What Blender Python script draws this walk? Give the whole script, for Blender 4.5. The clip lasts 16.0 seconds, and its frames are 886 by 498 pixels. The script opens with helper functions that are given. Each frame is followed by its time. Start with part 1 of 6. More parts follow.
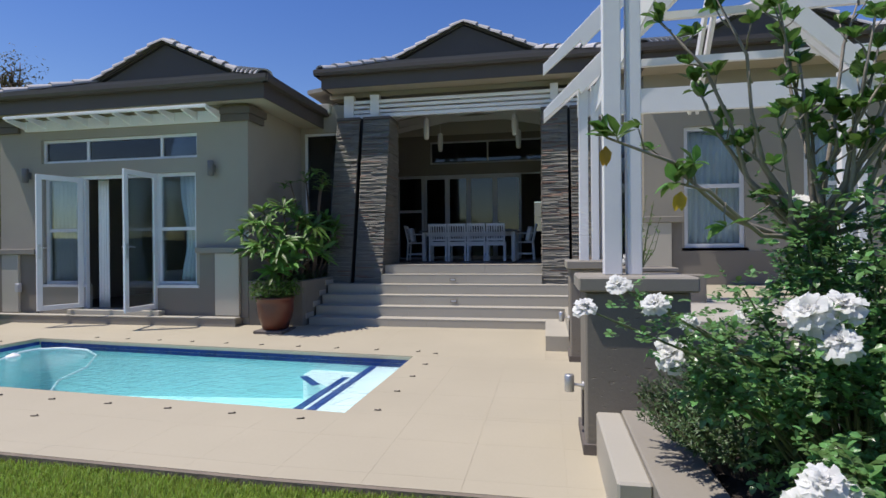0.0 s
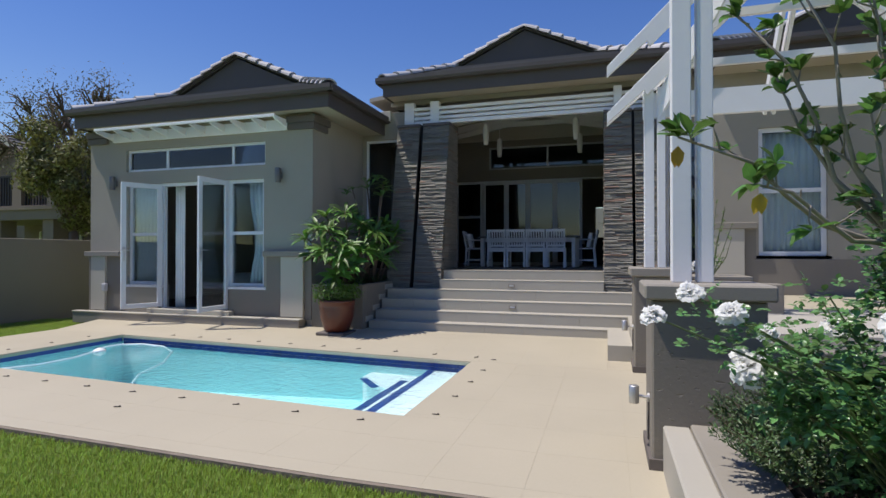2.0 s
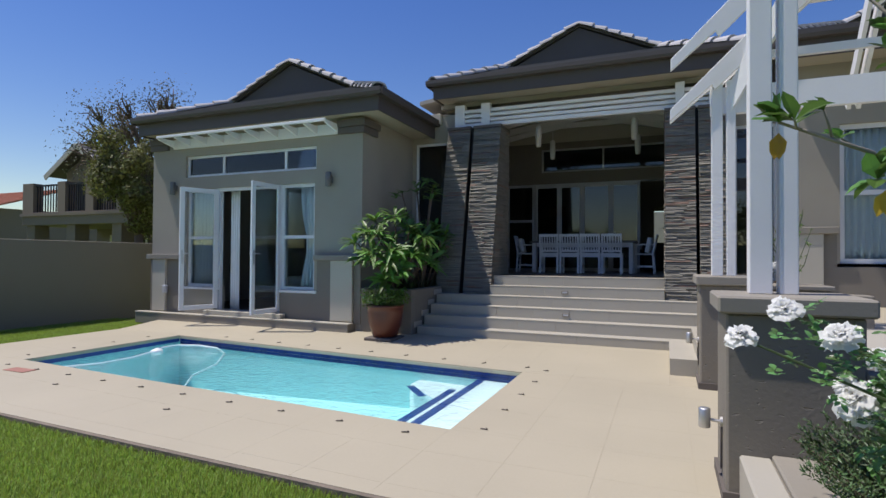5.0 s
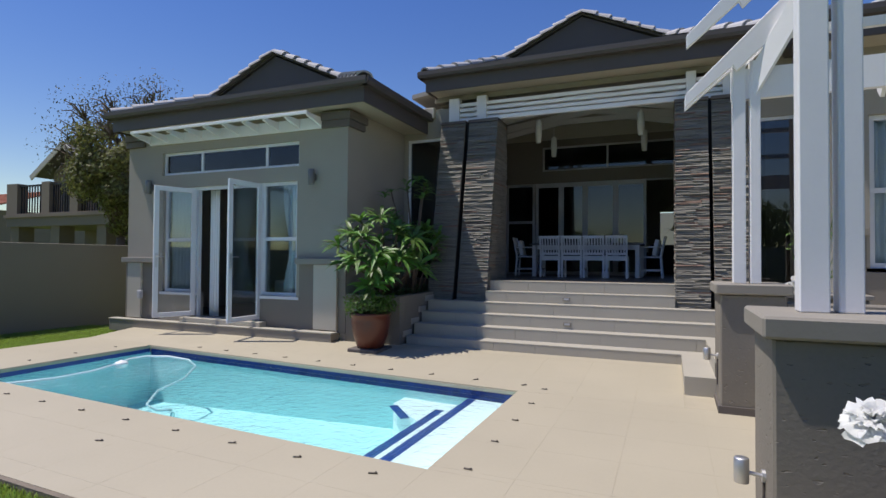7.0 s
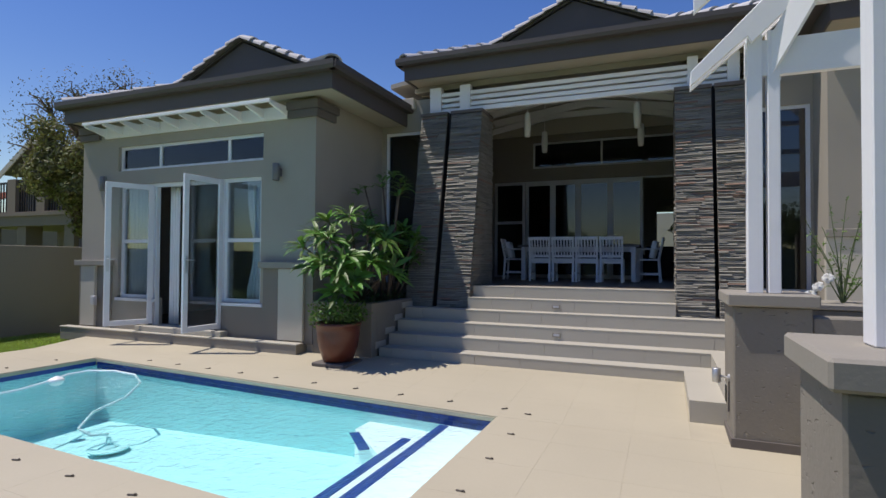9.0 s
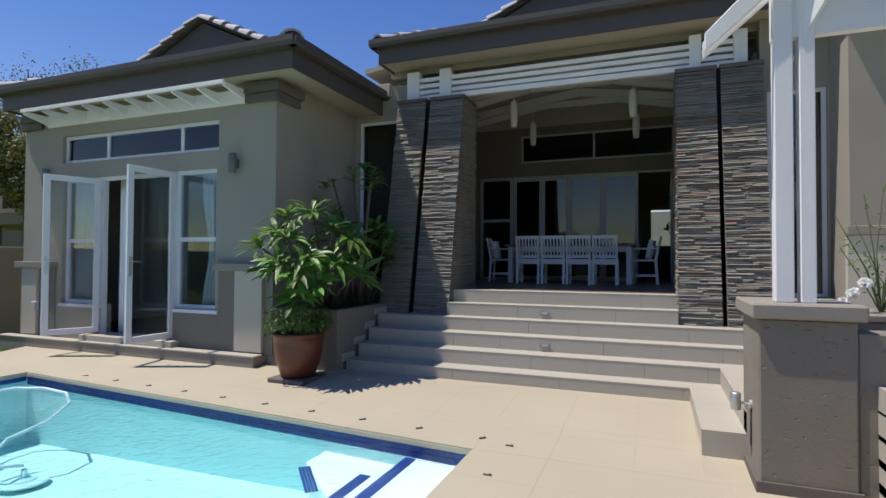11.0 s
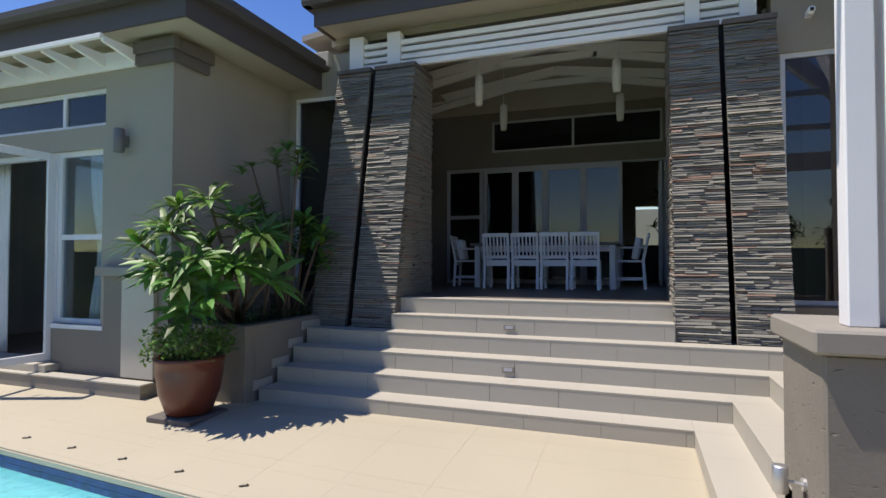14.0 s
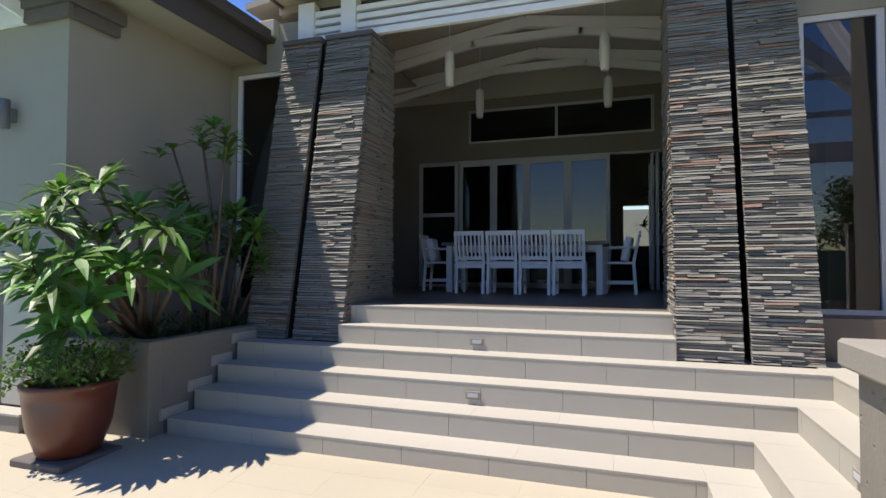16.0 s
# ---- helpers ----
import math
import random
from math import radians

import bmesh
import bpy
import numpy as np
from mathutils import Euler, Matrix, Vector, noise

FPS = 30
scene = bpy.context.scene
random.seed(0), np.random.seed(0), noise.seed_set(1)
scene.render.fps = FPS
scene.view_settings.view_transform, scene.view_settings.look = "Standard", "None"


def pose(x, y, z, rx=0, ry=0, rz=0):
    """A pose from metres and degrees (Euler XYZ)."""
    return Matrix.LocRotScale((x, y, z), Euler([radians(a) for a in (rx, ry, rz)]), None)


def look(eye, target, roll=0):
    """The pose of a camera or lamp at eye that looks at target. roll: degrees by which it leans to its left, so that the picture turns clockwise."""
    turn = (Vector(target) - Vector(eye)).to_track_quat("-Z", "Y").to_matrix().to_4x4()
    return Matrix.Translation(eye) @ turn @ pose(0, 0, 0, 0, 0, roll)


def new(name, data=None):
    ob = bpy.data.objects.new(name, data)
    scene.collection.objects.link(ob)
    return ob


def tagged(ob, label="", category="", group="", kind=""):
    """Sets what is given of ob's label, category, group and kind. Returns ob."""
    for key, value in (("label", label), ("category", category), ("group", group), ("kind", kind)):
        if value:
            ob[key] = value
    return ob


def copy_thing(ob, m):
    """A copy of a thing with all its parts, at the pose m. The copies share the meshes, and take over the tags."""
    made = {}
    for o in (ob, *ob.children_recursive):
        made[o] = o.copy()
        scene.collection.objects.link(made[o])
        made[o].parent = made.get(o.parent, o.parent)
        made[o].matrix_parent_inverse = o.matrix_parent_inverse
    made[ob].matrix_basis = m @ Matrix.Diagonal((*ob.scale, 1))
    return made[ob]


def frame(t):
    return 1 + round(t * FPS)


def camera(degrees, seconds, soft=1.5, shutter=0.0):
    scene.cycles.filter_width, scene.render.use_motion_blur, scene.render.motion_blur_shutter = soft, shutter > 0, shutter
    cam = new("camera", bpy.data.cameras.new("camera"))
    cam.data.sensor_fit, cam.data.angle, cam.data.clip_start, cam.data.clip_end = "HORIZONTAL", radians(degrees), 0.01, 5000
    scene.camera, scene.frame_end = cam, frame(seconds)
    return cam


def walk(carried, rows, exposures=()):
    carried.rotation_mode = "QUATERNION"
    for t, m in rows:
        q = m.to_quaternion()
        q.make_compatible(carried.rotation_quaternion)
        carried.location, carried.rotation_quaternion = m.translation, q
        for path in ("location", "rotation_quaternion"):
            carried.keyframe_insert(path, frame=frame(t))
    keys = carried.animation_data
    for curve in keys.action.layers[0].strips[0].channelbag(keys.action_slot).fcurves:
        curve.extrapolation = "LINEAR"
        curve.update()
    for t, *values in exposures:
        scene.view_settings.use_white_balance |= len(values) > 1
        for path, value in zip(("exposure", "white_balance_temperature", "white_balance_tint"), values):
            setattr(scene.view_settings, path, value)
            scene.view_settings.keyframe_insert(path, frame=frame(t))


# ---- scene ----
cam = camera(79.0, 16.0)
PATH = [
    (0, (0.384, 0.785, 1.345), (0.005, 2.749, 1.339), -0.5),
    (0.5, (0.383, 0.787, 1.353), (-0.052, 2.739, 1.351), -0.4),
    (1, (0.379, 0.789, 1.344), (-0.11, 2.728, 1.349), -0.3),
    (1.5, (0.377, 0.793, 1.34), (-0.162, 2.719, 1.351), -0.2),
    (2, (0.367, 0.792, 1.336), (-0.22, 2.704, 1.353), -0.0),
    (2.5, (0.362, 0.796, 1.337), (-0.268, 2.693, 1.358), 0.1),
    (3, (0.358, 0.789, 1.339), (-0.311, 2.673, 1.364), 0.3),
    (3.5, (0.352, 0.786, 1.341), (-0.35, 2.658, 1.368), 0.4),
    (4, (0.344, 0.801, 1.344), (-0.388, 2.663, 1.374), 0.4),
    (6.5, (0.233, 1.549, 1.366), (-0.542, 3.392, 1.4), 0.4),
    (7, (0.212, 1.734, 1.379), (-0.563, 3.577, 1.418), 0.4),
    (7.5, (0.211, 1.946, 1.385), (-0.563, 3.79, 1.426), 0.4),
    (8, (0.202, 2.154, 1.392), (-0.572, 3.998, 1.434), 0.4),
    (8.5, (0.169, 2.373, 1.402), (-0.599, 4.219, 1.445), 0.4),
    (9, (0.147, 2.579, 1.416), (-0.613, 4.429, 1.459), 0.4),
    (11.5, (-0.002, 3.643, 1.435), (-0.724, 5.508, 1.48), 0.3),
    (12, (-0.033, 3.867, 1.438), (-0.745, 5.736, 1.485), 0.3),
    (12.5, (-0.074, 4.103, 1.455), (-0.776, 5.975, 1.5), 0.3),
    (13, (-0.081, 4.366, 1.465), (-0.774, 6.242, 1.508), 0.2),
    (13.5, (-0.049, 4.625, 1.449), (-0.734, 6.503, 1.499), 0.2),
    (14, (-0.047, 4.888, 1.437), (-0.723, 6.769, 1.486), 0.1),
    (14.5, (-0.072, 5.15, 1.438), (-0.736, 7.036, 1.491), 0.1),
    (15, (-0.074, 5.404, 1.428), (-0.728, 7.293, 1.482), 0.2),
    (15.5, (-0.075, 5.652, 1.424), (-0.717, 7.545, 1.48), 0.1),
    (16, (-0.106, 5.889, 1.422), (-0.736, 7.787, 1.481), 0.2),
]
walk(cam, [(t, look(eye, target, roll)) for t, eye, target, roll in PATH],
     [(0, -0.08, 6450, 14), (4, -0.12, 6400, 14), (7, -0.16, 6450, 14), (9, -0.14, 6500, 14), (12.5, 0.06, 6600, 14), (14.5, 0.26, 6650, 14), (16, 0.48, 6650, 14)])

# ---- world, sun ----
world = bpy.data.worlds.new("sky")
scene.world = world
world.use_nodes = True
wn = world.node_tree
sky = wn.nodes.new("ShaderNodeTexSky")
sky.sky_type = "NISHITA"
sky.sun_disc = False
SUN_DIR = Vector((0.40, 0.118, -1.0)).normalized()
sky.sun_elevation = math.asin(-SUN_DIR.z)
sky.sun_rotation = math.atan2(-SUN_DIR.x, -SUN_DIR.y)
sky.altitude = 300.0
sky.air_density = 1.3
sky.dust_density = 0.15
sky.ozone_density = 2.5
wn.nodes["Background"].inputs["Strength"].default_value = 0.088
deep = wn.nodes.new("ShaderNodeHueSaturation")
deep.inputs["Saturation"].default_value = 1.32
deep.inputs["Hue"].default_value = 0.52
deep.inputs["Value"].default_value = 1.36
wn.links.new(sky.outputs[0], deep.inputs["Color"])
wn.links.new(deep.outputs[0], wn.nodes["Background"].inputs["Color"])
sun_data = bpy.data.lights.new("sun", "SUN")
sun_data.energy = 5.0
sun_data.angle = radians(0.53)
sun_data.color = (1.0, 0.95, 0.87)
sun = new("sun", sun_data)
sun.matrix_world = look(Vector((-8, -3, 20)), Vector((-8, -3, 20)) + SUN_DIR)


# ---- materials ----
def surface(name, base, rough=0.8, vary=0.12, scale=3.0, grain=60.0, bump=0.15, bump_dist=0.004, metal=0.0,
            per_object=0.0, per_island=0.0, spec=0.5, stain=0.0, sheen_scale=0.6):
    """Painted, cast or natural surface: base colour broken up at two scales, with fine relief."""
    m = bpy.data.materials.new(name)
    m.use_nodes = True
    n, l = m.node_tree.nodes, m.node_tree.links
    b = n["Principled BSDF"]
    b.inputs["Roughness"].default_value = rough
    b.inputs["Metallic"].default_value = metal
    b.inputs["Specular IOR Level"].default_value = spec
    co = n.new("ShaderNodeNewGeometry")
    big = n.new("ShaderNodeTexNoise")
    big.inputs["Scale"].default_value = scale
    big.inputs["Detail"].default_value = 6
    fine = n.new("ShaderNodeTexNoise")
    fine.inputs["Scale"].default_value = grain
    fine.inputs["Detail"].default_value = 4
    l.new(co.outputs["Position"], big.inputs["Vector"])
    l.new(co.outputs["Position"], fine.inputs["Vector"])
    add = n.new("ShaderNodeMath")
    add.operation = "MULTIPLY_ADD"
    add.inputs[1].default_value = 0.35
    l.new(fine.outputs["Fac"], add.inputs[0])
    l.new(big.outputs["Fac"], add.inputs[2])
    last = add.outputs[0]
    if per_object:
        info = n.new("ShaderNodeObjectInfo")
        k = n.new("ShaderNodeMath")
        k.operation = "MULTIPLY_ADD"
        k.inputs[1].default_value = per_object
        l.new(info.outputs["Random"], k.inputs[0])
        l.new(last, k.inputs[2])
        last = k.outputs[0]
    if per_island:
        k = n.new("ShaderNodeMath")
        k.operation = "MULTIPLY_ADD"
        k.inputs[1].default_value = per_island
        l.new(co.outputs["Random Per Island"], k.inputs[0])
        l.new(last, k.inputs[2])
        last = k.outputs[0]
    ramp = n.new("ShaderNodeMapRange")
    mid = 0.675 + 0.5 * per_object + 0.5 * per_island
    ramp.inputs["From Min"].default_value = mid - 0.4 - 0.4 * (per_object + per_island)
    ramp.inputs["From Max"].default_value = mid + 0.4 + 0.4 * (per_object + per_island)
    ramp.inputs["To Min"].default_value = 1 - vary
    ramp.inputs["To Max"].default_value = 1 + vary
    l.new(last, ramp.inputs["Value"])
    mul = n.new("ShaderNodeVectorMath")
    mul.operation = "SCALE"
    mul.inputs[0].default_value = base[:3]
    l.new(ramp.outputs["Result"], mul.inputs["Scale"])
    l.new(mul.outputs["Vector"], b.inputs["Base Color"])
    if bump:
        bp = n.new("ShaderNodeBump")
        bp.inputs["Strength"].default_value = bump
        bp.inputs["Distance"].default_value = bump_dist
        l.new(fine.outputs["Fac"], bp.inputs["Height"])
        l.new(bp.outputs["Normal"], b.inputs["Normal"])
    return m


def glass(name, tint=(0.82, 0.88, 0.9), rough=0.0, clear_k=0.85, mirror=2.3):
    """Thin window pane: mostly clear, with a mirror reflection that grows towards grazing angles."""
    m = bpy.data.materials.new(name)
    m.use_nodes = True
    n, l = m.node_tree.nodes, m.node_tree.links
    n.remove(n["Principled BSDF"])
    clear = n.new("ShaderNodeBsdfTransparent")
    clear.inputs["Color"].default_value = (*[c * clear_k for c in tint], 1)
    gloss = n.new("ShaderNodeBsdfGlossy")
    gloss.inputs["Roughness"].default_value = rough
    fres = n.new("ShaderNodeFresnel")
    fres.inputs["IOR"].default_value = 1.6
    k = n.new("ShaderNodeMath")
    k.operation = "MULTIPLY"
    k.inputs[1].default_value = mirror
    mix = n.new("ShaderNodeMixShader")
    l.new(fres.outputs[0], k.inputs[0])
    l.new(k.outputs[0], mix.inputs["Fac"])
    l.new(clear.outputs[0], mix.inputs[1])
    l.new(gloss.outputs[0], mix.inputs[2])
    l.new(mix.outputs[0], n["Material Output"].inputs["Surface"])
    return m


def leafy(name, base, vary=0.35, rough=0.45, lit=0.35):
    """Leaf: glossy top, some light comes through; each leaf differs."""
    m = bpy.data.materials.new(name)
    m.use_nodes = True
    n, l = m.node_tree.nodes, m.node_tree.links
    b = n["Principled BSDF"]
    b.inputs["Roughness"].default_value = rough
    geo = n.new("ShaderNodeNewGeometry")
    hue = n.new("ShaderNodeHueSaturation")
    hue.inputs["Color"].default_value = (*base, 1)
    r1 = n.new("ShaderNodeMapRange")
    r1.inputs["To Min"].default_value, r1.inputs["To Max"].default_value = 1 - vary, 1 + vary
    r2 = n.new("ShaderNodeMapRange")
    r2.inputs["To Min"].default_value, r2.inputs["To Max"].default_value = 0.475, 0.515
    l.new(geo.outputs["Random Per Island"], r1.inputs["Value"])
    l.new(geo.outputs["Random Per Island"], r2.inputs["Value"])
    l.new(r1.outputs[0], hue.inputs["Value"])
    l.new(r2.outputs[0], hue.inputs["Hue"])
    l.new(hue.outputs[0], b.inputs["Base Color"])
    tr = n.new("ShaderNodeBsdfTranslucent")
    l.new(hue.outputs[0], tr.inputs["Color"])
    mix = n.new("ShaderNodeMixShader")
    mix.inputs["Fac"].default_value = lit
    l.new(b.outputs[0], mix.inputs[1])
    l.new(tr.outputs[0], mix.inputs[2])
    l.new(mix.outputs[0], n["Material Output"].inputs["Surface"])
    return m


WALL = surface("greige_wall_paint", (0.335, 0.305, 0.248), 0.85, 0.09, 1.2, 90, 0.25, 0.003)
WALL_LIGHT = surface("pale_greige_paint", (0.49, 0.455, 0.375), 0.85, 0.06, 1.2, 90, 0.25, 0.003)
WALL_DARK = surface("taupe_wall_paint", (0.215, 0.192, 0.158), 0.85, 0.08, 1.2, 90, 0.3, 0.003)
PIER = surface("textured_taupe_plaster", (0.215, 0.193, 0.155), 0.88, 0.14, 2.5, 40, 0.35, 0.006)
# chisel pits in the pier plaster
pn, pl = PIER.node_tree.nodes, PIER.node_tree.links
pits = pn.new("ShaderNodeTexNoise")
pits.inputs["Scale"].default_value = 40.0
pits.inputs["Detail"].default_value = 1.0
stretch = pn.new("ShaderNodeVectorMath")
stretch.operation = "MULTIPLY"
stretch.inputs[1].default_value = (0.45, 0.45, 1.0)
pgeo = pn.new("ShaderNodeNewGeometry")
pl.new(pgeo.outputs["Position"], stretch.inputs[0])
pl.new(stretch.outputs["Vector"], pits.inputs["Vector"])
cut = pn.new("ShaderNodeMapRange")
cut.inputs["From Min"].default_value, cut.inputs["From Max"].default_value = 0.67, 0.74
cut.inputs["To Min"].default_value, cut.inputs["To Max"].default_value = 1.0, 0.0
pl.new(pits.outputs["Fac"], cut.inputs["Value"])
pb = pn.new("ShaderNodeBump")
pb.inputs["Strength"].default_value = 0.9
pb.inputs["Distance"].default_value = 0.007
pl.new(cut.outputs["Result"], pb.inputs["Height"])
pl.new([x for x in pn if x.type == "BUMP" and x != pb][0].outputs["Normal"], pb.inputs["Normal"])
pl.new(pb.outputs["Normal"], pn["Principled BSDF"].inputs["Normal"])
CAPMAT = surface("pier_cap_plaster", (0.275, 0.25, 0.205), 0.8, 0.1, 2.0, 60, 0.25, 0.004)
BAND = surface("dark_taupe_band", (0.125, 0.108, 0.095), 0.8, 0.08, 2.0, 60, 0.2, 0.003)
FASCIA = surface("charcoal_fascia_paint", (0.08, 0.067, 0.059), 0.55, 0.1, 1.5, 70, 0.1, 0.002)
SOFFIT = surface("cream_soffit_paint", (0.42, 0.37, 0.28), 0.8, 0.06, 2.0, 60, 0.1, 0.002)
ROOF = surface("slate_grey_roof_tile", (0.10, 0.094, 0.09), 0.7, 0.25, 2.0, 40, 0.4, 0.006, per_island=0.5)
RIDGE = surface("weathered_ridge_tile", (0.42, 0.41, 0.41), 0.75, 0.2, 3.0, 40, 0.4, 0.006, per_object=0.4)
TILE = surface("beige_terrace_tile", (0.425, 0.378, 0.275), 0.62, 0.08, 0.8, 45, 0.12, 0.002, per_object=0.04)
STEPTILE = surface("sand_step_tile", (0.42, 0.392, 0.325), 0.6, 0.06, 1.0, 45, 0.12, 0.002, per_object=0.12)
GROUT = surface("tile_grout", (0.41, 0.362, 0.264), 0.9, 0.1, 4, 60, 0.2)
PORCHTILE = surface("brown_porch_tile", (0.13, 0.105, 0.085), 0.45, 0.12, 1.0, 45, 0.1, 0.002, per_object=0.3)
WHITE = surface("white_painted_timber", (0.84, 0.83, 0.81), 0.5, 0.04, 2.5, 50, 0.2, 0.002)
WHITEALU = surface("white_aluminium_frame", (0.74, 0.75, 0.77), 0.35, 0.03, 2.0, 40, 0.0)
LAMPGREY = surface("bronze_grey_lamp_metal", (0.17, 0.165, 0.16), 0.45, 0.08, 6, 60, 0.05, 0.001, metal=0.3)
GREYALU = surface("grey_aluminium_frame", (0.48, 0.485, 0.50), 0.4, 0.04, 2.0, 40, 0.0)
STONE = surface("stacked_slate", (0.228, 0.214, 0.176), 0.8, 0.3, 2.5, 30, 0.6, 0.008, per_object=0.5)
STONE_RED = surface("rusty_stacked_slate", (0.25, 0.165, 0.12), 0.8, 0.2, 4, 30, 0.6, 0.008, per_object=0.6)
STONE_CORE = surface("slate_joint_shadow_mortar", (0.02, 0.019, 0.018), 0.95, 0.2, 6, 60, 0.4)
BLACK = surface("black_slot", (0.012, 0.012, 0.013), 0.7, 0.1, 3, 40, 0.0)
STEEL = surface("brushed_steel", (0.62, 0.62, 0.62), 0.48, 0.08, 6, 90, 0.05, 0.001, metal=1.0)
POOLWALL = surface("pool_plaster", (0.47, 0.77, 0.79), 0.7, 0.05, 1.5, 50, 0.1)
CURTAIN = surface("pale_grey_curtain", (0.86, 0.86, 0.86), 0.9, 0.05, 2, 80, 0.1)
ROOM = surface("room_paint", (0.52, 0.47, 0.4), 0.9, 0.05, 2, 60, 0.05)
ROOMFLOOR = surface("room_carpet", (0.11, 0.09, 0.075), 0.95, 0.1, 3, 90, 0.2)
POT = surface("terracotta_glaze", (0.125, 0.033, 0.016), 0.33, 0.2, 4, 50, 0.15, 0.003)
SOIL = surface("dark_soil", (0.035, 0.027, 0.02), 0.95, 0.4, 20, 80, 0.8, 0.02)
GRASSBASE = surface("lawn_ground", (0.13, 0.195, 0.035), 0.95, 0.35, 1.2, 60, 0.6, 0.02)
BWALL = surface("boundary_wall_plaster", (0.225, 0.203, 0.152), 0.88, 0.07, 0.8, 60, 0.25, 0.003)
GLASS = glass("window_glass", clear_k=0.97, mirror=0.4)
GLASSRECESS = glass("shaded_window_glass", (0.5, 0.54, 0.62), clear_k=0.9, mirror=1.7)
GLASSDARK = glass("tinted_window_glass", (0.5, 0.56, 0.62), clear_k=0.95, mirror=1.2)
CLEARGLASS = glass("clear_door_glass", (0.93, 0.95, 0.96), clear_k=0.97, mirror=0.4)
PLUMERIA = leafy("frangipani_leaf", (0.10, 0.215, 0.032), 0.5, 0.45, 0.3)
DARKLEAF = leafy("dark_green_leaf", (0.045, 0.10, 0.025), 0.4, 0.4)
ROSELEAF = leafy("rose_leaf", (0.13, 0.27, 0.085), 0.5, 0.3, 0.35)
GARDENLEAF = leafy("garden_tree_leaf", (0.11, 0.225, 0.05), 0.45, 0.35, 0.4)
YELLOWLEAF = leafy("yellow_old_leaf", (0.55, 0.32, 0.03), 0.2, 0.5, 0.3)
HERBLEAF = leafy("fresh_green_leaf", (0.10, 0.19, 0.03), 0.35, 0.5)
TREELEAF = leafy("olive_tree_leaf", (0.13, 0.165, 0.04), 0.45, 0.55)
PETAL = leafy("white_petal", (0.90, 0.90, 0.87), 0.04, 0.6, 0.5)
BLADE = leafy("grass_blade", (0.30, 0.42, 0.07), 0.4, 0.6, 0.45)
BARK = surface("grey_brown_bark", (0.13, 0.095, 0.07), 0.9, 0.3, 12, 60, 0.7, 0.008)
PALEBARK = surface("pale_grey_bark", (0.27, 0.235, 0.19), 0.9, 0.35, 14, 60, 0.7, 0.006)
STEMGREEN = surface("green_stem", (0.10, 0.13, 0.05), 0.7, 0.25, 12, 60, 0.3)


# ---- mesh helpers ----
def box(bm, x0, x1, y0, y1, z0, z1):
    vs = [bm.verts.new((x, y, z)) for z in (z0, z1) for y in (y0, y1) for x in (x0, x1)]
    for q in ((0, 2, 3, 1), (4, 5, 7, 6), (0, 1, 5, 4), (2, 6, 7, 3), (0, 4, 6, 2), (1, 3, 7, 5)):
        bm.faces.new([vs[i] for i in q])
    return vs


def prism(bm, base, top):
    """Solid between two rings of equally many corners."""
    a, b = [bm.verts.new(p) for p in base], [bm.verts.new(p) for p in top]
    bm.faces.new(a[::-1])
    bm.faces.new(b)
    for i in range(len(a)):
        j = (i + 1) % len(a)
        bm.faces.new((a[i], a[j], b[j], b[i]))
    return a + b


def bar(bm, p, q, w, h, up=(0, 0, 1)):
    """Rectangular timber from p to q."""
    p, q = Vector(p), Vector(q)
    d = (q - p).normalized()
    side = d.cross(Vector(up))
    if side.length < 1e-4:
        side = Vector((1, 0, 0))
    side.normalize()
    u = side.cross(d)
    ring = [side * (sx * w / 2) + u * (sz * h / 2) for sx, sz in ((-1, -1), (1, -1), (1, 1), (-1, 1))]
    prism(bm, [p + r for r in ring], [q + r for r in ring])


def tube(bm, points, radii, sides=6):
    """Round stem through points."""
    rings = []
    for i, p in enumerate(points):
        p = Vector(p)
        d = (Vector(points[min(i + 1, len(points) - 1)]) - Vector(points[max(i - 1, 0)])).normalized()
        a = d.cross(Vector((0.3, 0.2, 1)))
        a = a.normalized() if a.length > 1e-3 else Vector((1, 0, 0))
        b = d.cross(a)
        rings.append([bm.verts.new(p + radii[i] * (a * math.cos(t) + b * math.sin(t))) for t in [2 * math.pi * k / sides for k in range(sides)]])
    for r, s in zip(rings, rings[1:]):
        for k in range(sides):
            j = (k + 1) % sides
            bm.faces.new((r[k], r[j], s[j], s[k]))
    bm.faces.new(rings[0][::-1])
    bm.faces.new(rings[-1])


def lathe(bm, profile, cx, cy, sides=28):
    """Turned shape: profile of (radius, z)."""
    rings = [[bm.verts.new((cx + r * math.cos(2 * math.pi * k / sides), cy + r * math.sin(2 * math.pi * k / sides), z)) for k in range(sides)] for r, z in profile]
    for r, s in zip(rings, rings[1:]):
        for k in range(sides):
            j = (k + 1) % sides
            bm.faces.new((r[k], r[j], s[j], s[k]))
    bm.faces.new(rings[0][::-1])
    bm.faces.new(rings[-1])


def mesh_of(bm, name, material, smooth=False, bevel=0.0):
    bmesh.ops.recalc_face_normals(bm, faces=bm.faces)
    if bevel:
        bmesh.ops.bevel(bm, geom=[e for e in bm.edges if e.calc_face_angle(0) > 0.6], offset=bevel, segments=1, affect="EDGES")
    me = bpy.data.meshes.new(name)
    bm.to_mesh(me)
    bm.free()
    me.materials.append(material)
    if smooth:
        for p in me.polygons:
            p.use_smooth = True
    return me


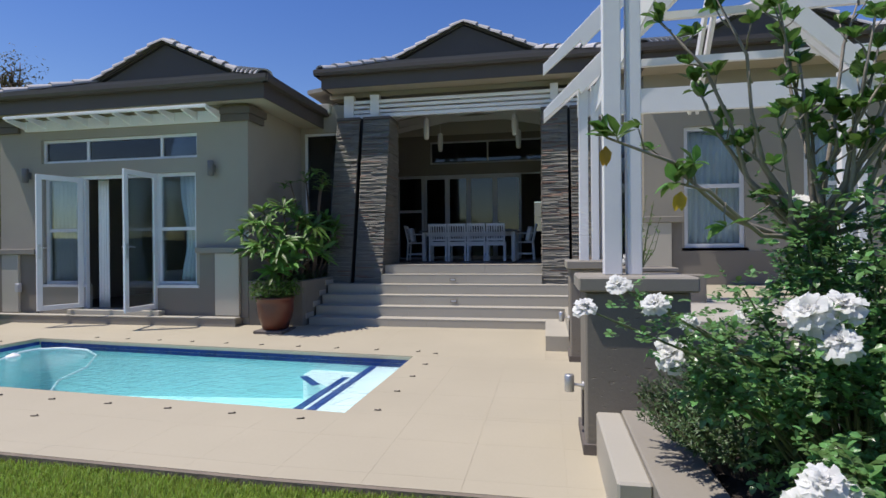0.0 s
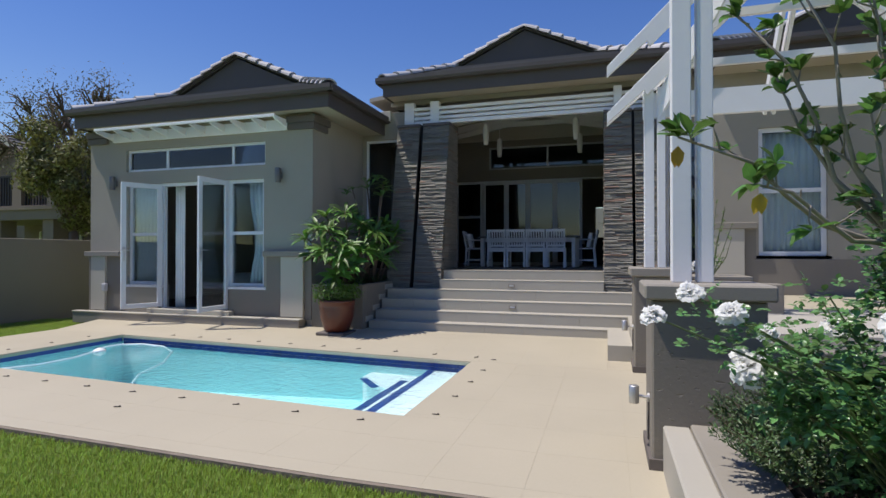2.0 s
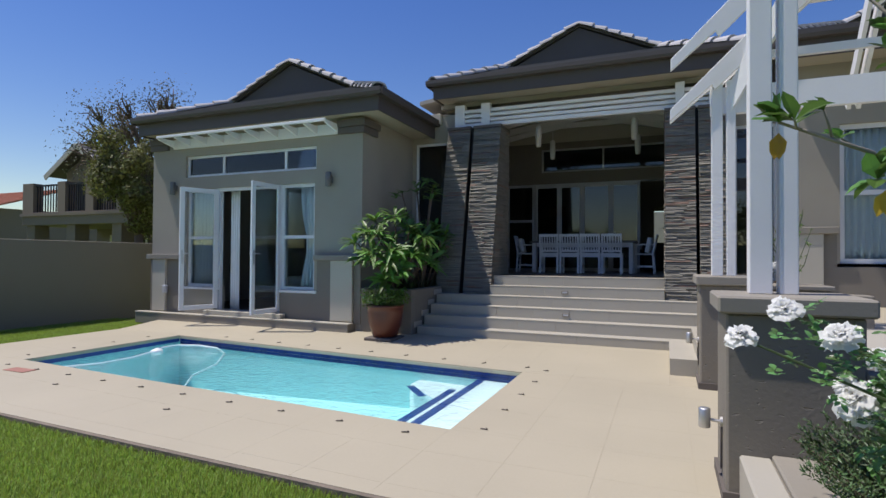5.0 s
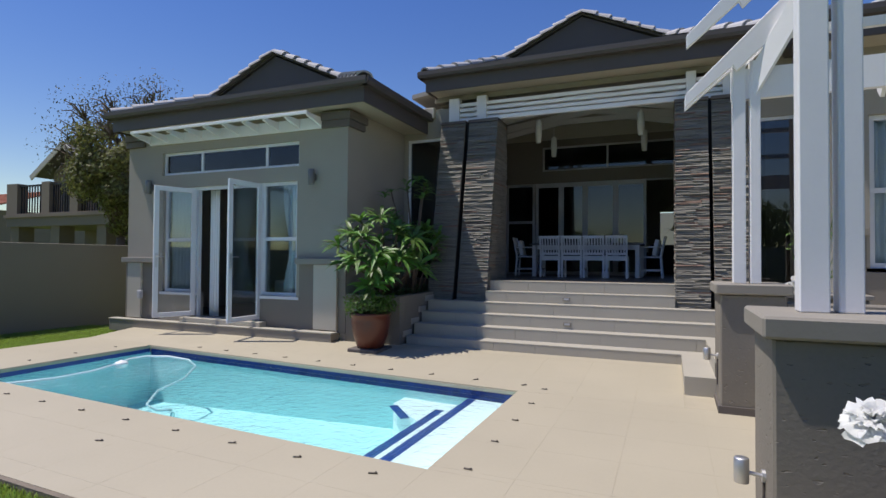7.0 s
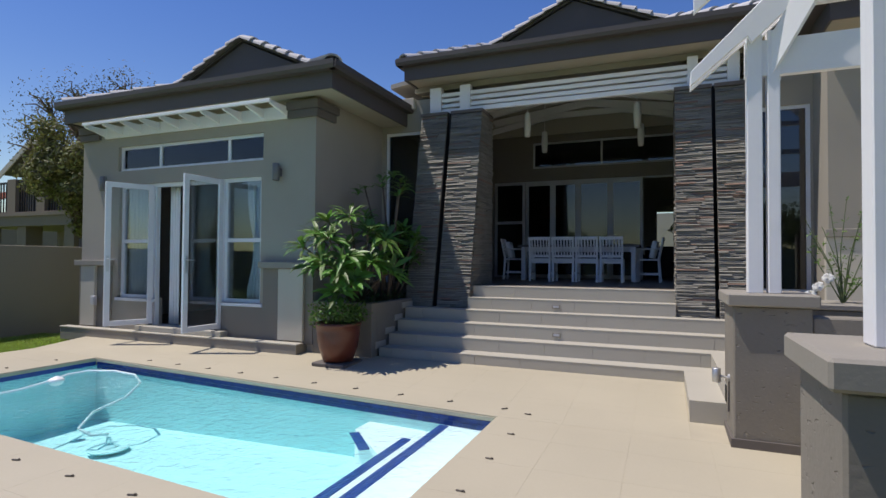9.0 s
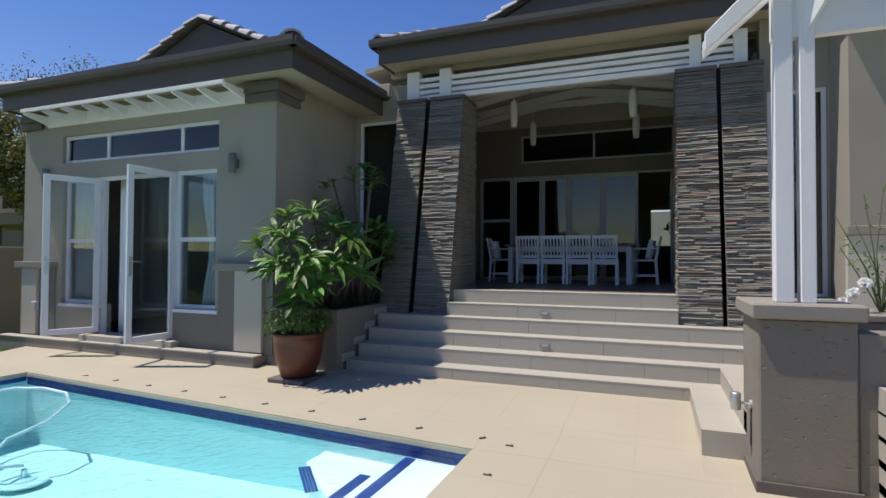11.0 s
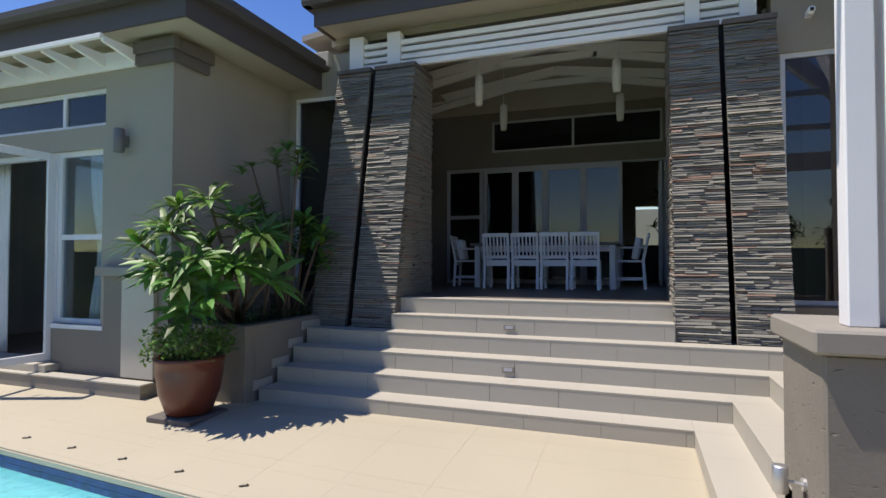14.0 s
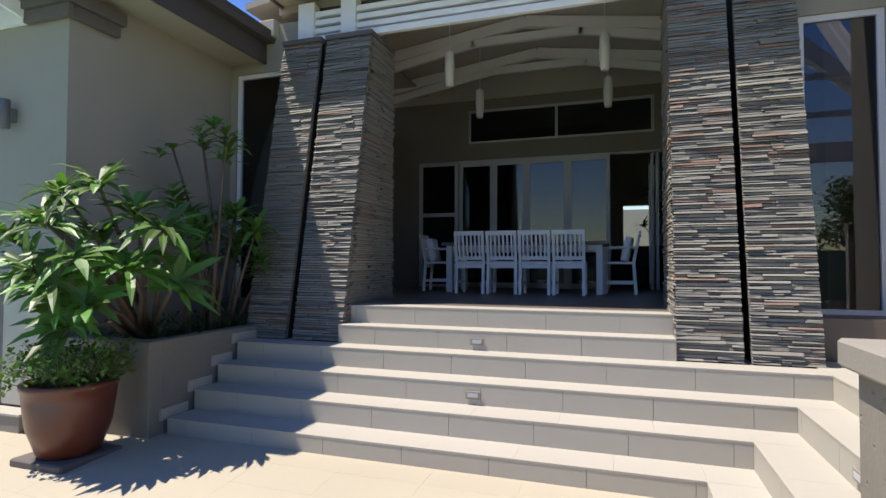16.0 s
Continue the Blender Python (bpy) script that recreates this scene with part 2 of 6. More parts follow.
def part(name, bm, material, parent=None, label="", smooth=False, bevel=0.0):
    """One mesh object, under a thing or a part."""
    ob = new(name, mesh_of(bm, name, material, smooth, bevel))
    if parent:
        ob.parent = parent
    if label:
        ob["label"] = label
    return ob


def thing(name, label, category, group="", kind="", at=(0, 0, 0)):
    e = new(name)
    e.location = at
    return tagged(e, label, category, group, kind)


def slab(name, dims, material, parent=None, label="", bevel=0.0):
    bm = bmesh.new()
    box(bm, *dims)
    return part(name, bm, material, parent, label, bevel=bevel)


def structure(name, dims, material, label, category, bevel=0.0):
    ob = slab(name, dims, material, None, label, bevel)
    return tagged(ob, label, category, kind="structure")


def joined(name, boxes, material, label, category, bevel=0.0):
    """Setting piece out of several blocks."""
    bm = bmesh.new()
    for d in boxes:
        box(bm, *d)
    ob = part(name, bm, material, None, label, bevel=bevel)
    return tagged(ob, label, category, kind="structure")


def wall_y(name, x0, x1, y0, y1, z0, z1, holes, material, label):
    """Wall that faces along y, with rectangular openings (x0, x1, z0, z1) right through it."""
    bm = bmesh.new()
    xs = sorted({x0, x1, *[h[0] for h in holes], *[h[1] for h in holes]})
    zs = sorted({z0, z1, *[h[2] for h in holes], *[h[3] for h in holes]})
    for a, b in zip(xs, xs[1:]):
        for c, d in zip(zs, zs[1:]):
            if not any(h[0] < (a + b) / 2 < h[1] and h[2] < (c + d) / 2 < h[3] for h in holes):
                box(bm, a, b, y0, y1, c, d)
    bmesh.ops.remove_doubles(bm, verts=bm.verts[:], dist=0.0005)
    bm.verts.index_update()
    seen = {}
    for f in bm.faces:
        seen.setdefault(tuple(sorted(v.index for v in f.verts)), []).append(f)
    bmesh.ops.delete(bm, geom=[f for fs in seen.values() if len(fs) > 1 for f in fs], context="FACES_ONLY")
    ob = part(name, bm, material)
    return tagged(ob, label, "wall", kind="structure")


def framed(name, x0, x1, y, z0, z1, frame_mat, pane_mat, label, w=0.05, d=0.06, mullions=(), rails=(), kind="structure", sill=0.0):
    """Window in the x-z plane: frame bars, panes between them."""
    t = thing(name, label, "window", kind=kind)
    bm = bmesh.new()
    box(bm, x0, x0 + w, y, y + d, z0, z1)
    box(bm, x1 - w, x1, y, y + d, z0, z1)
    box(bm, x0 + w, x1 - w, y, y + d, z0, z0 + w)
    box(bm, x0 + w, x1 - w, y, y + d, z1 - w, z1)
    part("window_frame", bm, frame_mat, t)
    xs = [x0 + w, *mullions, x1 - w]
    zs = [z0 + w, *rails, z1 - w]
    for m in mullions:
        slab("mullion", (m - w / 2, m + w / 2, y + 0.003, y + d - 0.003, z0 + w, z1 - w), frame_mat, t)
    for r in rails:
        slab("rail", (x0 + w, x1 - w, y + 0.006, y + d - 0.006, r - w / 2, r + w / 2), frame_mat, t)
    for a, b in zip(xs, xs[1:]):
        for c, e in zip(zs, zs[1:]):
            p = slab("pane", (a, b, y + d * 0.5 - 0.003, y + d * 0.5 + 0.003, c, e), pane_mat, t)
            p.visible_shadow = False
    if sill:
        slab("window_sill", (x0 - 0.05, x1 + 0.05, y - sill, y, z0 - 0.05, z0), WHITEALU, t)
    return t


# ---- ground, terrace, pool ----
R = 0.17                                    # riser
POOL = (-7.6, -1.31, 5.1, 7.49)
T0, T1 = -0.05, 0.04                        # terrace level at the pool and at the foot of the stairs


def level(y):
    return T0 + (T1 - T0) * min(max((y - 7.5) / 1.6, 0.0), 1.0)


def skew(x, y):
    """The paving runs slightly out of square towards the boundary wall."""
    return y + float(np.interp(y, (3.8, 5.1, 7.5, 9.0), (0.034, 0.066, 0.082, 0.0))) * max(0.0, -1.31 - x)


def skewed(ob):
    """Moves every corner of a piece that is built in place."""
    for v in ob.data.vertices:
        v.co.y = skew(v.co.x, v.co.y)
    return ob


bm = bmesh.new()
LAWN_HOLE = (-9.28, 0.74, 4.1, 11.9)
xs, ys = (-400, LAWN_HOLE[0], LAWN_HOLE[1], 400), (-400, LAWN_HOLE[2], LAWN_HOLE[3], 400)
for i in range(3):
    for j in range(3):
        if (i, j) != (1, 1):
            bm.faces.new([bm.verts.new((x, y, -0.11)) for x, y in ((xs[i], ys[j]), (xs[i + 1], ys[j]), (xs[i + 1], ys[j + 1]), (xs[i], ys[j + 1]))])
bmesh.ops.remove_doubles(bm, verts=bm.verts, dist=0.001)
ground = tagged(part("ground", bm, GRASSBASE), "green lawn ground reaching out round the house", "ground", kind="structure")

bm = bmesh.new()
for x0, x1, y0, y1 in ((-9.3, POOL[1], 3.8, POOL[2]), (POOL[1], 0.75, 3.8, POOL[2]), (-9.3, POOL[0], POOL[2], POOL[3]), (POOL[1], 1.31, POOL[2], POOL[3]), (-9.3, POOL[1], POOL[3], 7.5), (POOL[1], 1.31, POOL[3], 7.5),
                       (-9.3, POOL[1], 7.5, 9.1), (POOL[1], 1.9, 7.5, 9.1), (-9.3, 1.9, 9.1, 12.0)):
    prism(bm, [(x0, y0, level(y0) - 0.05), (x1, y0, level(y0) - 0.05), (x1, y1, level(y1) - 0.05), (x0, y1, level(y1) - 0.05)],
          [(x0, y0, level(y0) - 0.0015), (x1, y0, level(y0) - 0.0015), (x1, y1, level(y1) - 0.0015), (x0, y1, level(y1) - 0.0015)])
terrace = tagged(skewed(part("terrace", bm, GROUT)), "beige tiled pool terrace", "terrace", kind="structure")

# pool shell with two entry steps at its shallow end
WATER_Z = T0 - 0.11
pool = thing("swimming_pool", "small rectangular swimming pool with blue mosaic waterline", "swimming pool", kind="structure")
bm = bmesh.new()
px0, px1, py0, py1 = POOL
box(bm, px0 - 0.15, px0, py0 - 0.15, py1 + 0.15, -1.4, T0 - 0.055)
box(bm, px1, px1 + 0.15, py0 - 0.15, py1 + 0.15, -1.4, T0 - 0.055)
box(bm, px0, px1, py0 - 0.15, py0, -1.4, T0 - 0.055)
box(bm, px0, px1, py1, py1 + 0.15, -1.4, T0 - 0.055)
prism(bm, [(px0, py0, -1.4), (px1, py0, -1.4), (px1, py1, -1.4), (px0, py1, -1.4)],
      [(px0, py0, -0.95), (px1, py0, -0.62), (px1, py1, -0.62), (px0, py1, -0.95)])
skewed(part("basin", bm, POOLWALL, pool, "pale aqua plaster basin"))

# ---- stairs ----
STEP_Y = (9.37, 9.66, 9.94, 10.2, 10.44, 10.69)
STEP_X = (0.36, 0.66, 0.97, 1.25)
SX0 = -3.62
bm = bmesh.new()
for k in range(4):
    box(bm, SX0, 3.9, STEP_Y[k] + 0.012, 12.0, k * R - (0.3 if k == 0 else 0), (k + 1) * R - 0.012)
    box(bm, STEP_X[k] + 0.012, 3.9, 7.962, STEP_Y[k] + 0.012, k * R - (0.3 if k == 0 else 0), (k + 1) * R - 0.012)
for k in (4, 5):
    box(bm, -2.67, 0.30, STEP_Y[k] + 0.012, 12.0, k * R, (k + 1) * R - 0.012)
stairs = tagged(part("stairs", bm, GROUT), "wide beige tiled stairs up to the covered patio", "stairs", kind="structure")

# ---- covered patio ----
PZ = 6 * R
structure("floor_patio", (-4.7, 2.0, 10.9, 15.3, 0.0, PZ - 0.012), PORCHTILE, "dark brown tiled floor of the covered patio", "floor")
structure("floor_room", (-4.7, 4.0, 15.3, 21.0, 0.0, PZ - 0.004), PORCHTILE, "dark tiled floor of the living room", "floor")
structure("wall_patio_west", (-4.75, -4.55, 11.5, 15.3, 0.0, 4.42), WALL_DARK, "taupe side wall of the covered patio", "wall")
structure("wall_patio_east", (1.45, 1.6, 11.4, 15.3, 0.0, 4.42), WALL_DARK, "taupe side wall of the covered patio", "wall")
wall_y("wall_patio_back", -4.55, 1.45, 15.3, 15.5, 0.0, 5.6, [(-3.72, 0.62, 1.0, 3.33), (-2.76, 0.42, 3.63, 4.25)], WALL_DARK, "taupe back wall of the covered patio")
framed("window_clerestory", -2.76, 0.42, 15.34, 3.63, 4.25, GREYALU, GLASSDARK, "long clerestory window above the folding doors", 0.045, mullions=(-1.17,))
framed("window_fixed", -3.72, -2.95, 15.34, 1.0, 3.33, GREYALU, GLASSDARK, "grey framed fixed window beside the folding doors", 0.07, rails=(2.35,))

# ---- houses: walls ----
FY = 9.25
wall_y("wall_bedroom_front", -9.83, -4.66, FY, FY + 0.25, 0.0, 3.95, [(-8.86, -5.67, 0.72, 2.72), (-8.05, -6.46, 0.26, 2.72), (-8.9, -5.64, 2.97, 3.41)], WALL, "greige plastered bedroom wing front")
structure("wall_bedroom_east", (-4.92, -4.66, FY + 0.25, 11.3, 0.0, 3.95), WALL, "greige plastered side wall of the bedroom wing", "wall")
structure("wall_bedroom_west", (-9.83, -9.6, FY + 0.25, 14.5, 0.0, 3.95), WALL, "greige plastered outer wall of the bedroom wing", "wall")
structure("wall_bedroom_back", (-9.6, -4.92, 14.3, 14.5, 0.0, 3.95), ROOM, "beige bedroom back wall", "wall")
structure("ceiling_bedroom", (-9.6, -4.92, FY + 0.25, 14.3, 3.75, 3.85), WALL_LIGHT, "pale bedroom ceiling", "ceiling")
structure("floor_bedroom", (-9.6, -4.92, FY + 0.25, 14.3, 0.0, 0.25), ROOMFLOOR, "dark carpeted bedroom floor", "floor")
wall_y("wall_link", -4.66, -3.6, 11.3, 11.5, 0.0, 4.3, [(-4.58, -3.78, 0.9, 3.74)], WALL, "greige wall between bedroom wing and patio")
framed("window_link", -4.58, -3.78, 11.33, 0.9, 3.74, WHITEALU, GLASSDARK, "tall white framed window beside the stone column", 0.05)
structure("wall_patio_lintel", (-4.05, 1.55, 11.4, 11.6, 4.46, 5.0), WALL, "greige beam wall above the patio opening", "wall")
wall_y("wall_recess", 1.3, 2.1, 11.3, 11.5, 0.6, 4.6, [(1.38, 2.02, 1.0, 3.62)], WALL, "greige wall with a tall window beside the stone column")
framed("window_recess", 1.38, 2.02, 11.33, 1.0, 3.62, WHITEALU, GLASSRECESS, "tall white framed window beside the stone column", 0.05)
EY = 10.6
wall_y("wall_lounge_front", 2.05, 9.5, EY, EY + 0.25, 0.6, 4.3, [(2.7, 3.66, 1.3, 3.37), (4.55, 5.5, 1.3, 3.37), (6.4, 7.4, 1.3, 3.37)], WALL, "greige plastered lounge wing front")
structure("wall_lounge_west", (2.05, 2.3, EY + 0.25, 11.5, 0.6, 4.3), WALL, "greige plastered side wall of the lounge wing", "wall")
for x0, x1 in ((2.7, 3.66), (4.55, 5.5), (6.4, 7.4)):
    framed("window_lounge", x0, x1, EY + 0.06, 1.3, 3.37, WHITEALU, GLASS, "white framed window with drawn grey curtains", 0.07, rails=(2.35,), sill=0.06)
structure("dado_wall_lounge", (2.66, 9.5, EY - 0.012, EY - 0.002, 4 * R, 1.245), WALL_DARK, "taupe painted lower wall of the lounge wing", "wall")
structure("dado_ledge_lounge", (2.0, 2.66, EY - 0.1, EY - 0.002, 1.74, 1.84), CAPMAT, "narrow plaster ledge on the lounge wing wall", "ledge", bevel=0.006)
structure("raised_panel_lounge", (2.0, 2.48, EY - 0.075, EY - 0.002, 4 * R, 1.738), WALL_LIGHT, "pale raised plaster panel", "panel", bevel=0.006)
structure("dado_side_lounge", (2.49, 2.66, EY - 0.012, EY - 0.002, 4 * R, 1.738), WALL_DARK, "taupe painted lower wall beside the panel", "wall")
structure("floor_side_terrace", (1.26, 9.5, 7.97, EY, 0.3, 4 * R - 0.007), TILE, "raised beige side terrace under the pergola", "floor")
structure("boundary_wall", (-11.5, -11.25, -6.0, 22.0, -0.3, 1.65), BWALL, "plain beige plastered boundary wall", "wall", bevel=0.01)


# ---- roofs ----
def hip_roof(name, x0, x1, y0, z, g0, g1, gy, gz, apex, back, label):
    """Tiled hip roof with a small gable face near its top."""
    t = thing(name, label, "roof", kind="structure")
    gx = (g0 + g1) / 2
    # tiled slopes as overlapping courses
    bm = bmesh.new()
    n = 6
    for i in range(n):
        a, b = i / n, (i + 1) / n
        f = lambda k, e: [(x0 + (g0 - x0) * k, y0 + (gy - y0) * k, z + (gz - z) * k + e), (x1 + (g1 - x1) * k, y0 + (gy - y0) * k, z + (gz - z) * k + e)]
        lo, hi = f(a, 0.035), f(b, 0.012)
        prism(bm, [f(a, -0.01)[0], f(a, -0.01)[1], f(b, -0.01)[1], f(b, -0.01)[0]], [lo[0], lo[1], hi[1], hi[0]])
    part("front_slope", bm, ROOF, t)
    for side, xe, ge in (("west", x0, g0), ("east", x1, g1)):
        bm = bmesh.new()
        for i in range(n):
            a, b = i / n, (i + 1) / n
            q = lambda k, e: [(xe + (ge - xe) * k, y0 + (gy - y0) * k, z + (gz - z) * k + e), (xe + (ge - xe) * k, back, z + (gz - z) * k + e)]
            prism(bm, [q(a, -0.01)[0], q(a, -0.01)[1], q(b, -0.01)[1], q(b, -0.01)[0]], [q(a, 0.035)[0], q(a, 0.035)[1], q(b, 0.012)[1], q(b, 0.012)[0]])
        prism(bm, [(ge, gy, gz - 0.01), (ge, back, gz - 0.01), (gx, back, apex - 0.01), (gx, gy, apex - 0.01)],
              [(ge, gy, gz + 0.03), (ge, back, gz + 0.03), (gx, back, apex + 0.03), (gx, gy, apex + 0.03)])
        part("side_slope", bm, ROOF, t)
    bm = bmesh.new()
    prism(bm, [(g0 + 0.08, gy + 0.02, gz - 0.03), (g1 - 0.08, gy + 0.02, gz - 0.03), (gx, gy + 0.02, apex - 0.04)],
          [(g0 + 0.08, gy + 0.12, gz - 0.03), (g1 - 0.08, gy + 0.12, gz - 0.03), (gx, gy + 0.12, apex - 0.04)])
    part("gable_face", bm, FASCIA, t, "dark painted gable triangle")
    # half-round capping tiles down both verges and hips
    bm = bmesh.new()
    rr, sides = 0.135, 8
    rings = []
    for u, s in ((-0.5, 1.08), (0.5, 0.68)):
        outer = [bm.verts.new((u, math.cos(math.pi * i / sides) * rr * s, math.sin(math.pi * i / sides) * rr * s * 0.8)) for i in range(sides + 1)]
        inner = [bm.verts.new((u, math.cos(math.pi * i / sides) * rr * s * 0.8, math.sin(math.pi * i / sides) * rr * s * 0.6)) for i in range(sides + 1)]
        rings.append((outer, inner))
    (o1, i1), (o2, i2) = rings
    for i in range(sides):
        bm.faces.new((o1[i], o1[i + 1], o2[i + 1], o2[i]))
        bm.faces.new((i1[i], i2[i], i2[i + 1], i1[i + 1]))
        bm.faces.new((o1[i], i1[i], i1[i + 1], o1[i + 1]))
        bm.faces.new((o2[i], o2[i + 1], i2[i + 1], i2[i]))
    bmesh.ops.recalc_face_normals(bm, faces=bm.faces)
    me = mesh_of(bm, "ridge_tile", RIDGE)

    def capping(p, q, step=0.3):
        p, q = Vector(p), Vector(q)
        d = q - p
        m = max(1, round(d.length / step))
        rot = d.normalized().to_track_quat("X", "Z").to_matrix().to_4x4()
        for i in range(m):
            ob = new("ridge_tile", me)
            ob.parent = t
            ob.matrix_local = Matrix.Translation(p + d * ((i + 0.5) / m) + Vector((0, 0, 0.02))) @ rot @ Matrix.Diagonal((d.length / m * 1.12, 1, 1, 1))
    for g, xe in ((g0, x0), (g1, x1)):
        capping((g, gy, gz), (gx, gy, apex))
        capping((xe, y0, z), (g, gy, gz), 0.36)
    capping((gx, gy + 0.2, apex + 0.02), (gx, back, apex + 0.02), 0.36)
    # fascia, gutter and soffit
    zf = z - 0.34
    bm = bmesh.new()
    box(bm, x0, x1, y0, y0 + 0.03, zf, z - 0.06)
    box(bm, x0, x0 + 0.03, y0 + 0.03, back, zf, z - 0.06)
    box(bm, x1 - 0.03, x1, y0 + 0.03, back, zf, z - 0.06)
    part("fascia", bm, FASCIA, t)
    bm = bmesh.new()
    prof = [(0.0, 0.0), (-0.11, 0.0), (-0.13, 0.05), (-0.13, 0.12), (-0.115, 0.12), (-0.1, 0.02), (0.0, 0.02)]
    prism(bm, [(x0 - 0.1, y0 + a, z - 0.1 + b) for a, b in prof], [(x1 + 0.1, y0 + a, z - 0.1 + b) for a, b in prof])
    prism(bm, [(x1 - a, y0 - 0.1, z - 0.1 + b) for a, b in prof], [(x1 - a, back, z - 0.1 + b) for a, b in prof])
    prism(bm, [(x0 + a, y0 - 0.1, z - 0.1 + b) for a, b in prof], [(x0 + a, back, z - 0.1 + b) for a, b in prof])
    part("gutter", bm, FASCIA, t, "charcoal box gutter")
    bm = bmesh.new()
    box(bm, x0 + 0.03, x1 - 0.03, y0 + 0.03, y0 + 0.75, zf + 0.03, zf + 0.06)
    box(bm, x0 + 0.03, x0 + 0.5, y0 + 0.75, back, zf + 0.03, zf + 0.06)
    box(bm, x1 - 0.62, x1 - 0.03, y0 + 0.75, back, zf + 0.03, zf + 0.06)
    part("soffit", bm, SOFFIT, t, "cream soffit board")
    return t


hip_roof("roof_bedroom", -9.85, -4.15, 8.9, 4.17, -8.75, -5.55, 10.38, 4.80, 5.52, 14.6, "dark tiled hip roof with pale capping tiles over the bedroom wing")
hip_roof("roof_patio", -4.02, 1.85, 10.9, 4.87, -3.02, 0.18, 12.83, 5.68, 6.4, 21.0, "dark tiled hip roof with pale capping tiles over the patio")
hip_roof("roof_lounge", 1.95, 9.9, 10.05, 4.6, 3.3, 6.6, 12.8, 5.6, 6.4, 18.0, "dark tiled hip roof over the lounge wing")


# ---- stone columns ----
COL_Y0, COL_Y1, COL_BACK, COL_Z0, COL_Z1 = 10.52, 11.13, 11.72, 4 * R, 3.93


def col_front(z):
    return COL_Y0 + (COL_Y1 - COL_Y0) * (z - COL_Z0) / (COL_Z1 - COL_Z0)


columns = []
for x0, x1 in ((-3.78, -3.30), (-3.22, -2.67), (0.30, 0.78), (0.83, 1.31)):
    t = thing("stone_column", "battered column clad in stacked grey slate strips", "column", "stone columns beside the patio stairs")
    bm = bmesh.new()
    a, b = 0.02, 0.02
    prism(bm, [(x0 + a, COL_Y0 + a, COL_Z0 - 0.02), (x1 - a, COL_Y0 + a, COL_Z0 - 0.02), (x1 - a, COL_BACK, COL_Z0 - 0.02), (x0 + a, COL_BACK, COL_Z0 - 0.02)],
          [(x0 + a, COL_Y1 + a, COL_Z1), (x1 - a, COL_Y1 + a, COL_Z1), (x1 - a, COL_BACK, COL_Z1), (x0 + a, COL_BACK, COL_Z1)])
    part("core", bm, STONE_CORE, t)
    slab("column_cap", (x0 - 0.01, x1 + 0.01, COL_Y1 - 0.03, COL_BACK + 0.01, COL_Z1, COL_Z1 + 0.05), BAND, t)
    columns.append((t, x0, x1))
# solid near-black block in each slot; the gap's deep shade is put into its colour
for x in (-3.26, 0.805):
    tagged(slab("slot_backing", (x - 0.045, x + 0.045, 11.2, COL_BACK, COL_Z0, COL_Z1 + 0.04), BLACK), "black backing block for the shade between the two halves of a stone column", "recess", kind="structure")

# ---- pergola piers ----
for x0, x1, y0, y1, zt in ((0.635, 1.3, 4.5, 5.05, 1.14), (0.66, 1.2, 7.45, 8.1, 1.17)):
    t = thing("pergola_pier", "textured taupe plastered pier with a flat plaster cap", "pier", "pergola piers")
    slab("shaft", (x0, x1, y0, y1, T0 - 0.05, zt - 0.1), PIER, t, bevel=0.012)
    slab("skirting", (x0 - 0.02, x1 + 0.02, y0 - 0.02, y1 + 0.02, T0 - 0.05, T0 + 0.07), BAND, t)
    slab("cap", (x0 - 0.045, x1 + 0.045, y0 - 0.045, y1 + 0.045, zt - 0.1, zt), CAPMAT, t, bevel=0.012)

tagged(slab("wall_terrace_low", (1.202, 2.2, 7.47, 7.7, T0 - 0.05, 1.0), PIER, bevel=0.01), "low taupe plastered wall beside the pergola pier", "low wall", kind="structure")

pergola = thing("pergola", "white painted timber pergola with paired posts and sloping rafters", "pergola")
for x, y, w, z0, z1 in ((0.845, 4.8, 0.062, 1.14, 4.2), (0.995, 4.82, 0.05, 1.14, 4.2), (0.835, 7.62, 0.055, 1.17, 3.3), (0.97, 7.62, 0.045, 1.17, 3.3), (3.7, 7.62, 0.055, 4 * R, 3.3), (3.86, 7.62, 0.045, 4 * R, 3.3)):
    slab("post", (x - w, x + w, y - 0.055, y + 0.055, z0, z1), WHITE, pergola, bevel=0.006)
bm = bmesh.new()
box(bm, 0.77, 6.5, 7.585, 7.655, 2.94, 3.23)
part("cross_beam", bm, WHITE, pergola)
for z0 in (3.56, 4.12):
    slab("purlin", (0.95 + (z0 - 3.56) * 0.9, 6.4 - (z0 - 3.56), 7.78, 7.84, z0, z0 + 0.09), WHITE, pergola)
for x in (2.55, 2.66):
    bm = bmesh.new()
    bar(bm, (x, 9.65, 3.4), (x - 0.05, 8.15, 4.95), 0.045, 0.16)
    part("rafter", bm, WHITE, pergola)


def rafter(y, x0, z0, x1, depth=0.21, w=0.045):
    """Sloping board with a plumb-cut tail that is notched where it meets the post."""
    s = 1 if x1 > x0 else -1
    run = abs(x1 - x0)
    prof = [(0, 0), (0.42, 0.36), (0.45, 0.30), (run, run * 0.97 - 0.15), (run, run * 0.97 + depth * 0.75), (0, 0.12)]
    bm = bmesh.new()
    prism(bm, [(x0 + s * u, y - w / 2, z0 + v) for u, v in prof], [(x0 + s * u, y + w / 2, z0 + v) for u, v in prof])
    part("rafter", bm, WHITE, pergola, bevel=0.004)


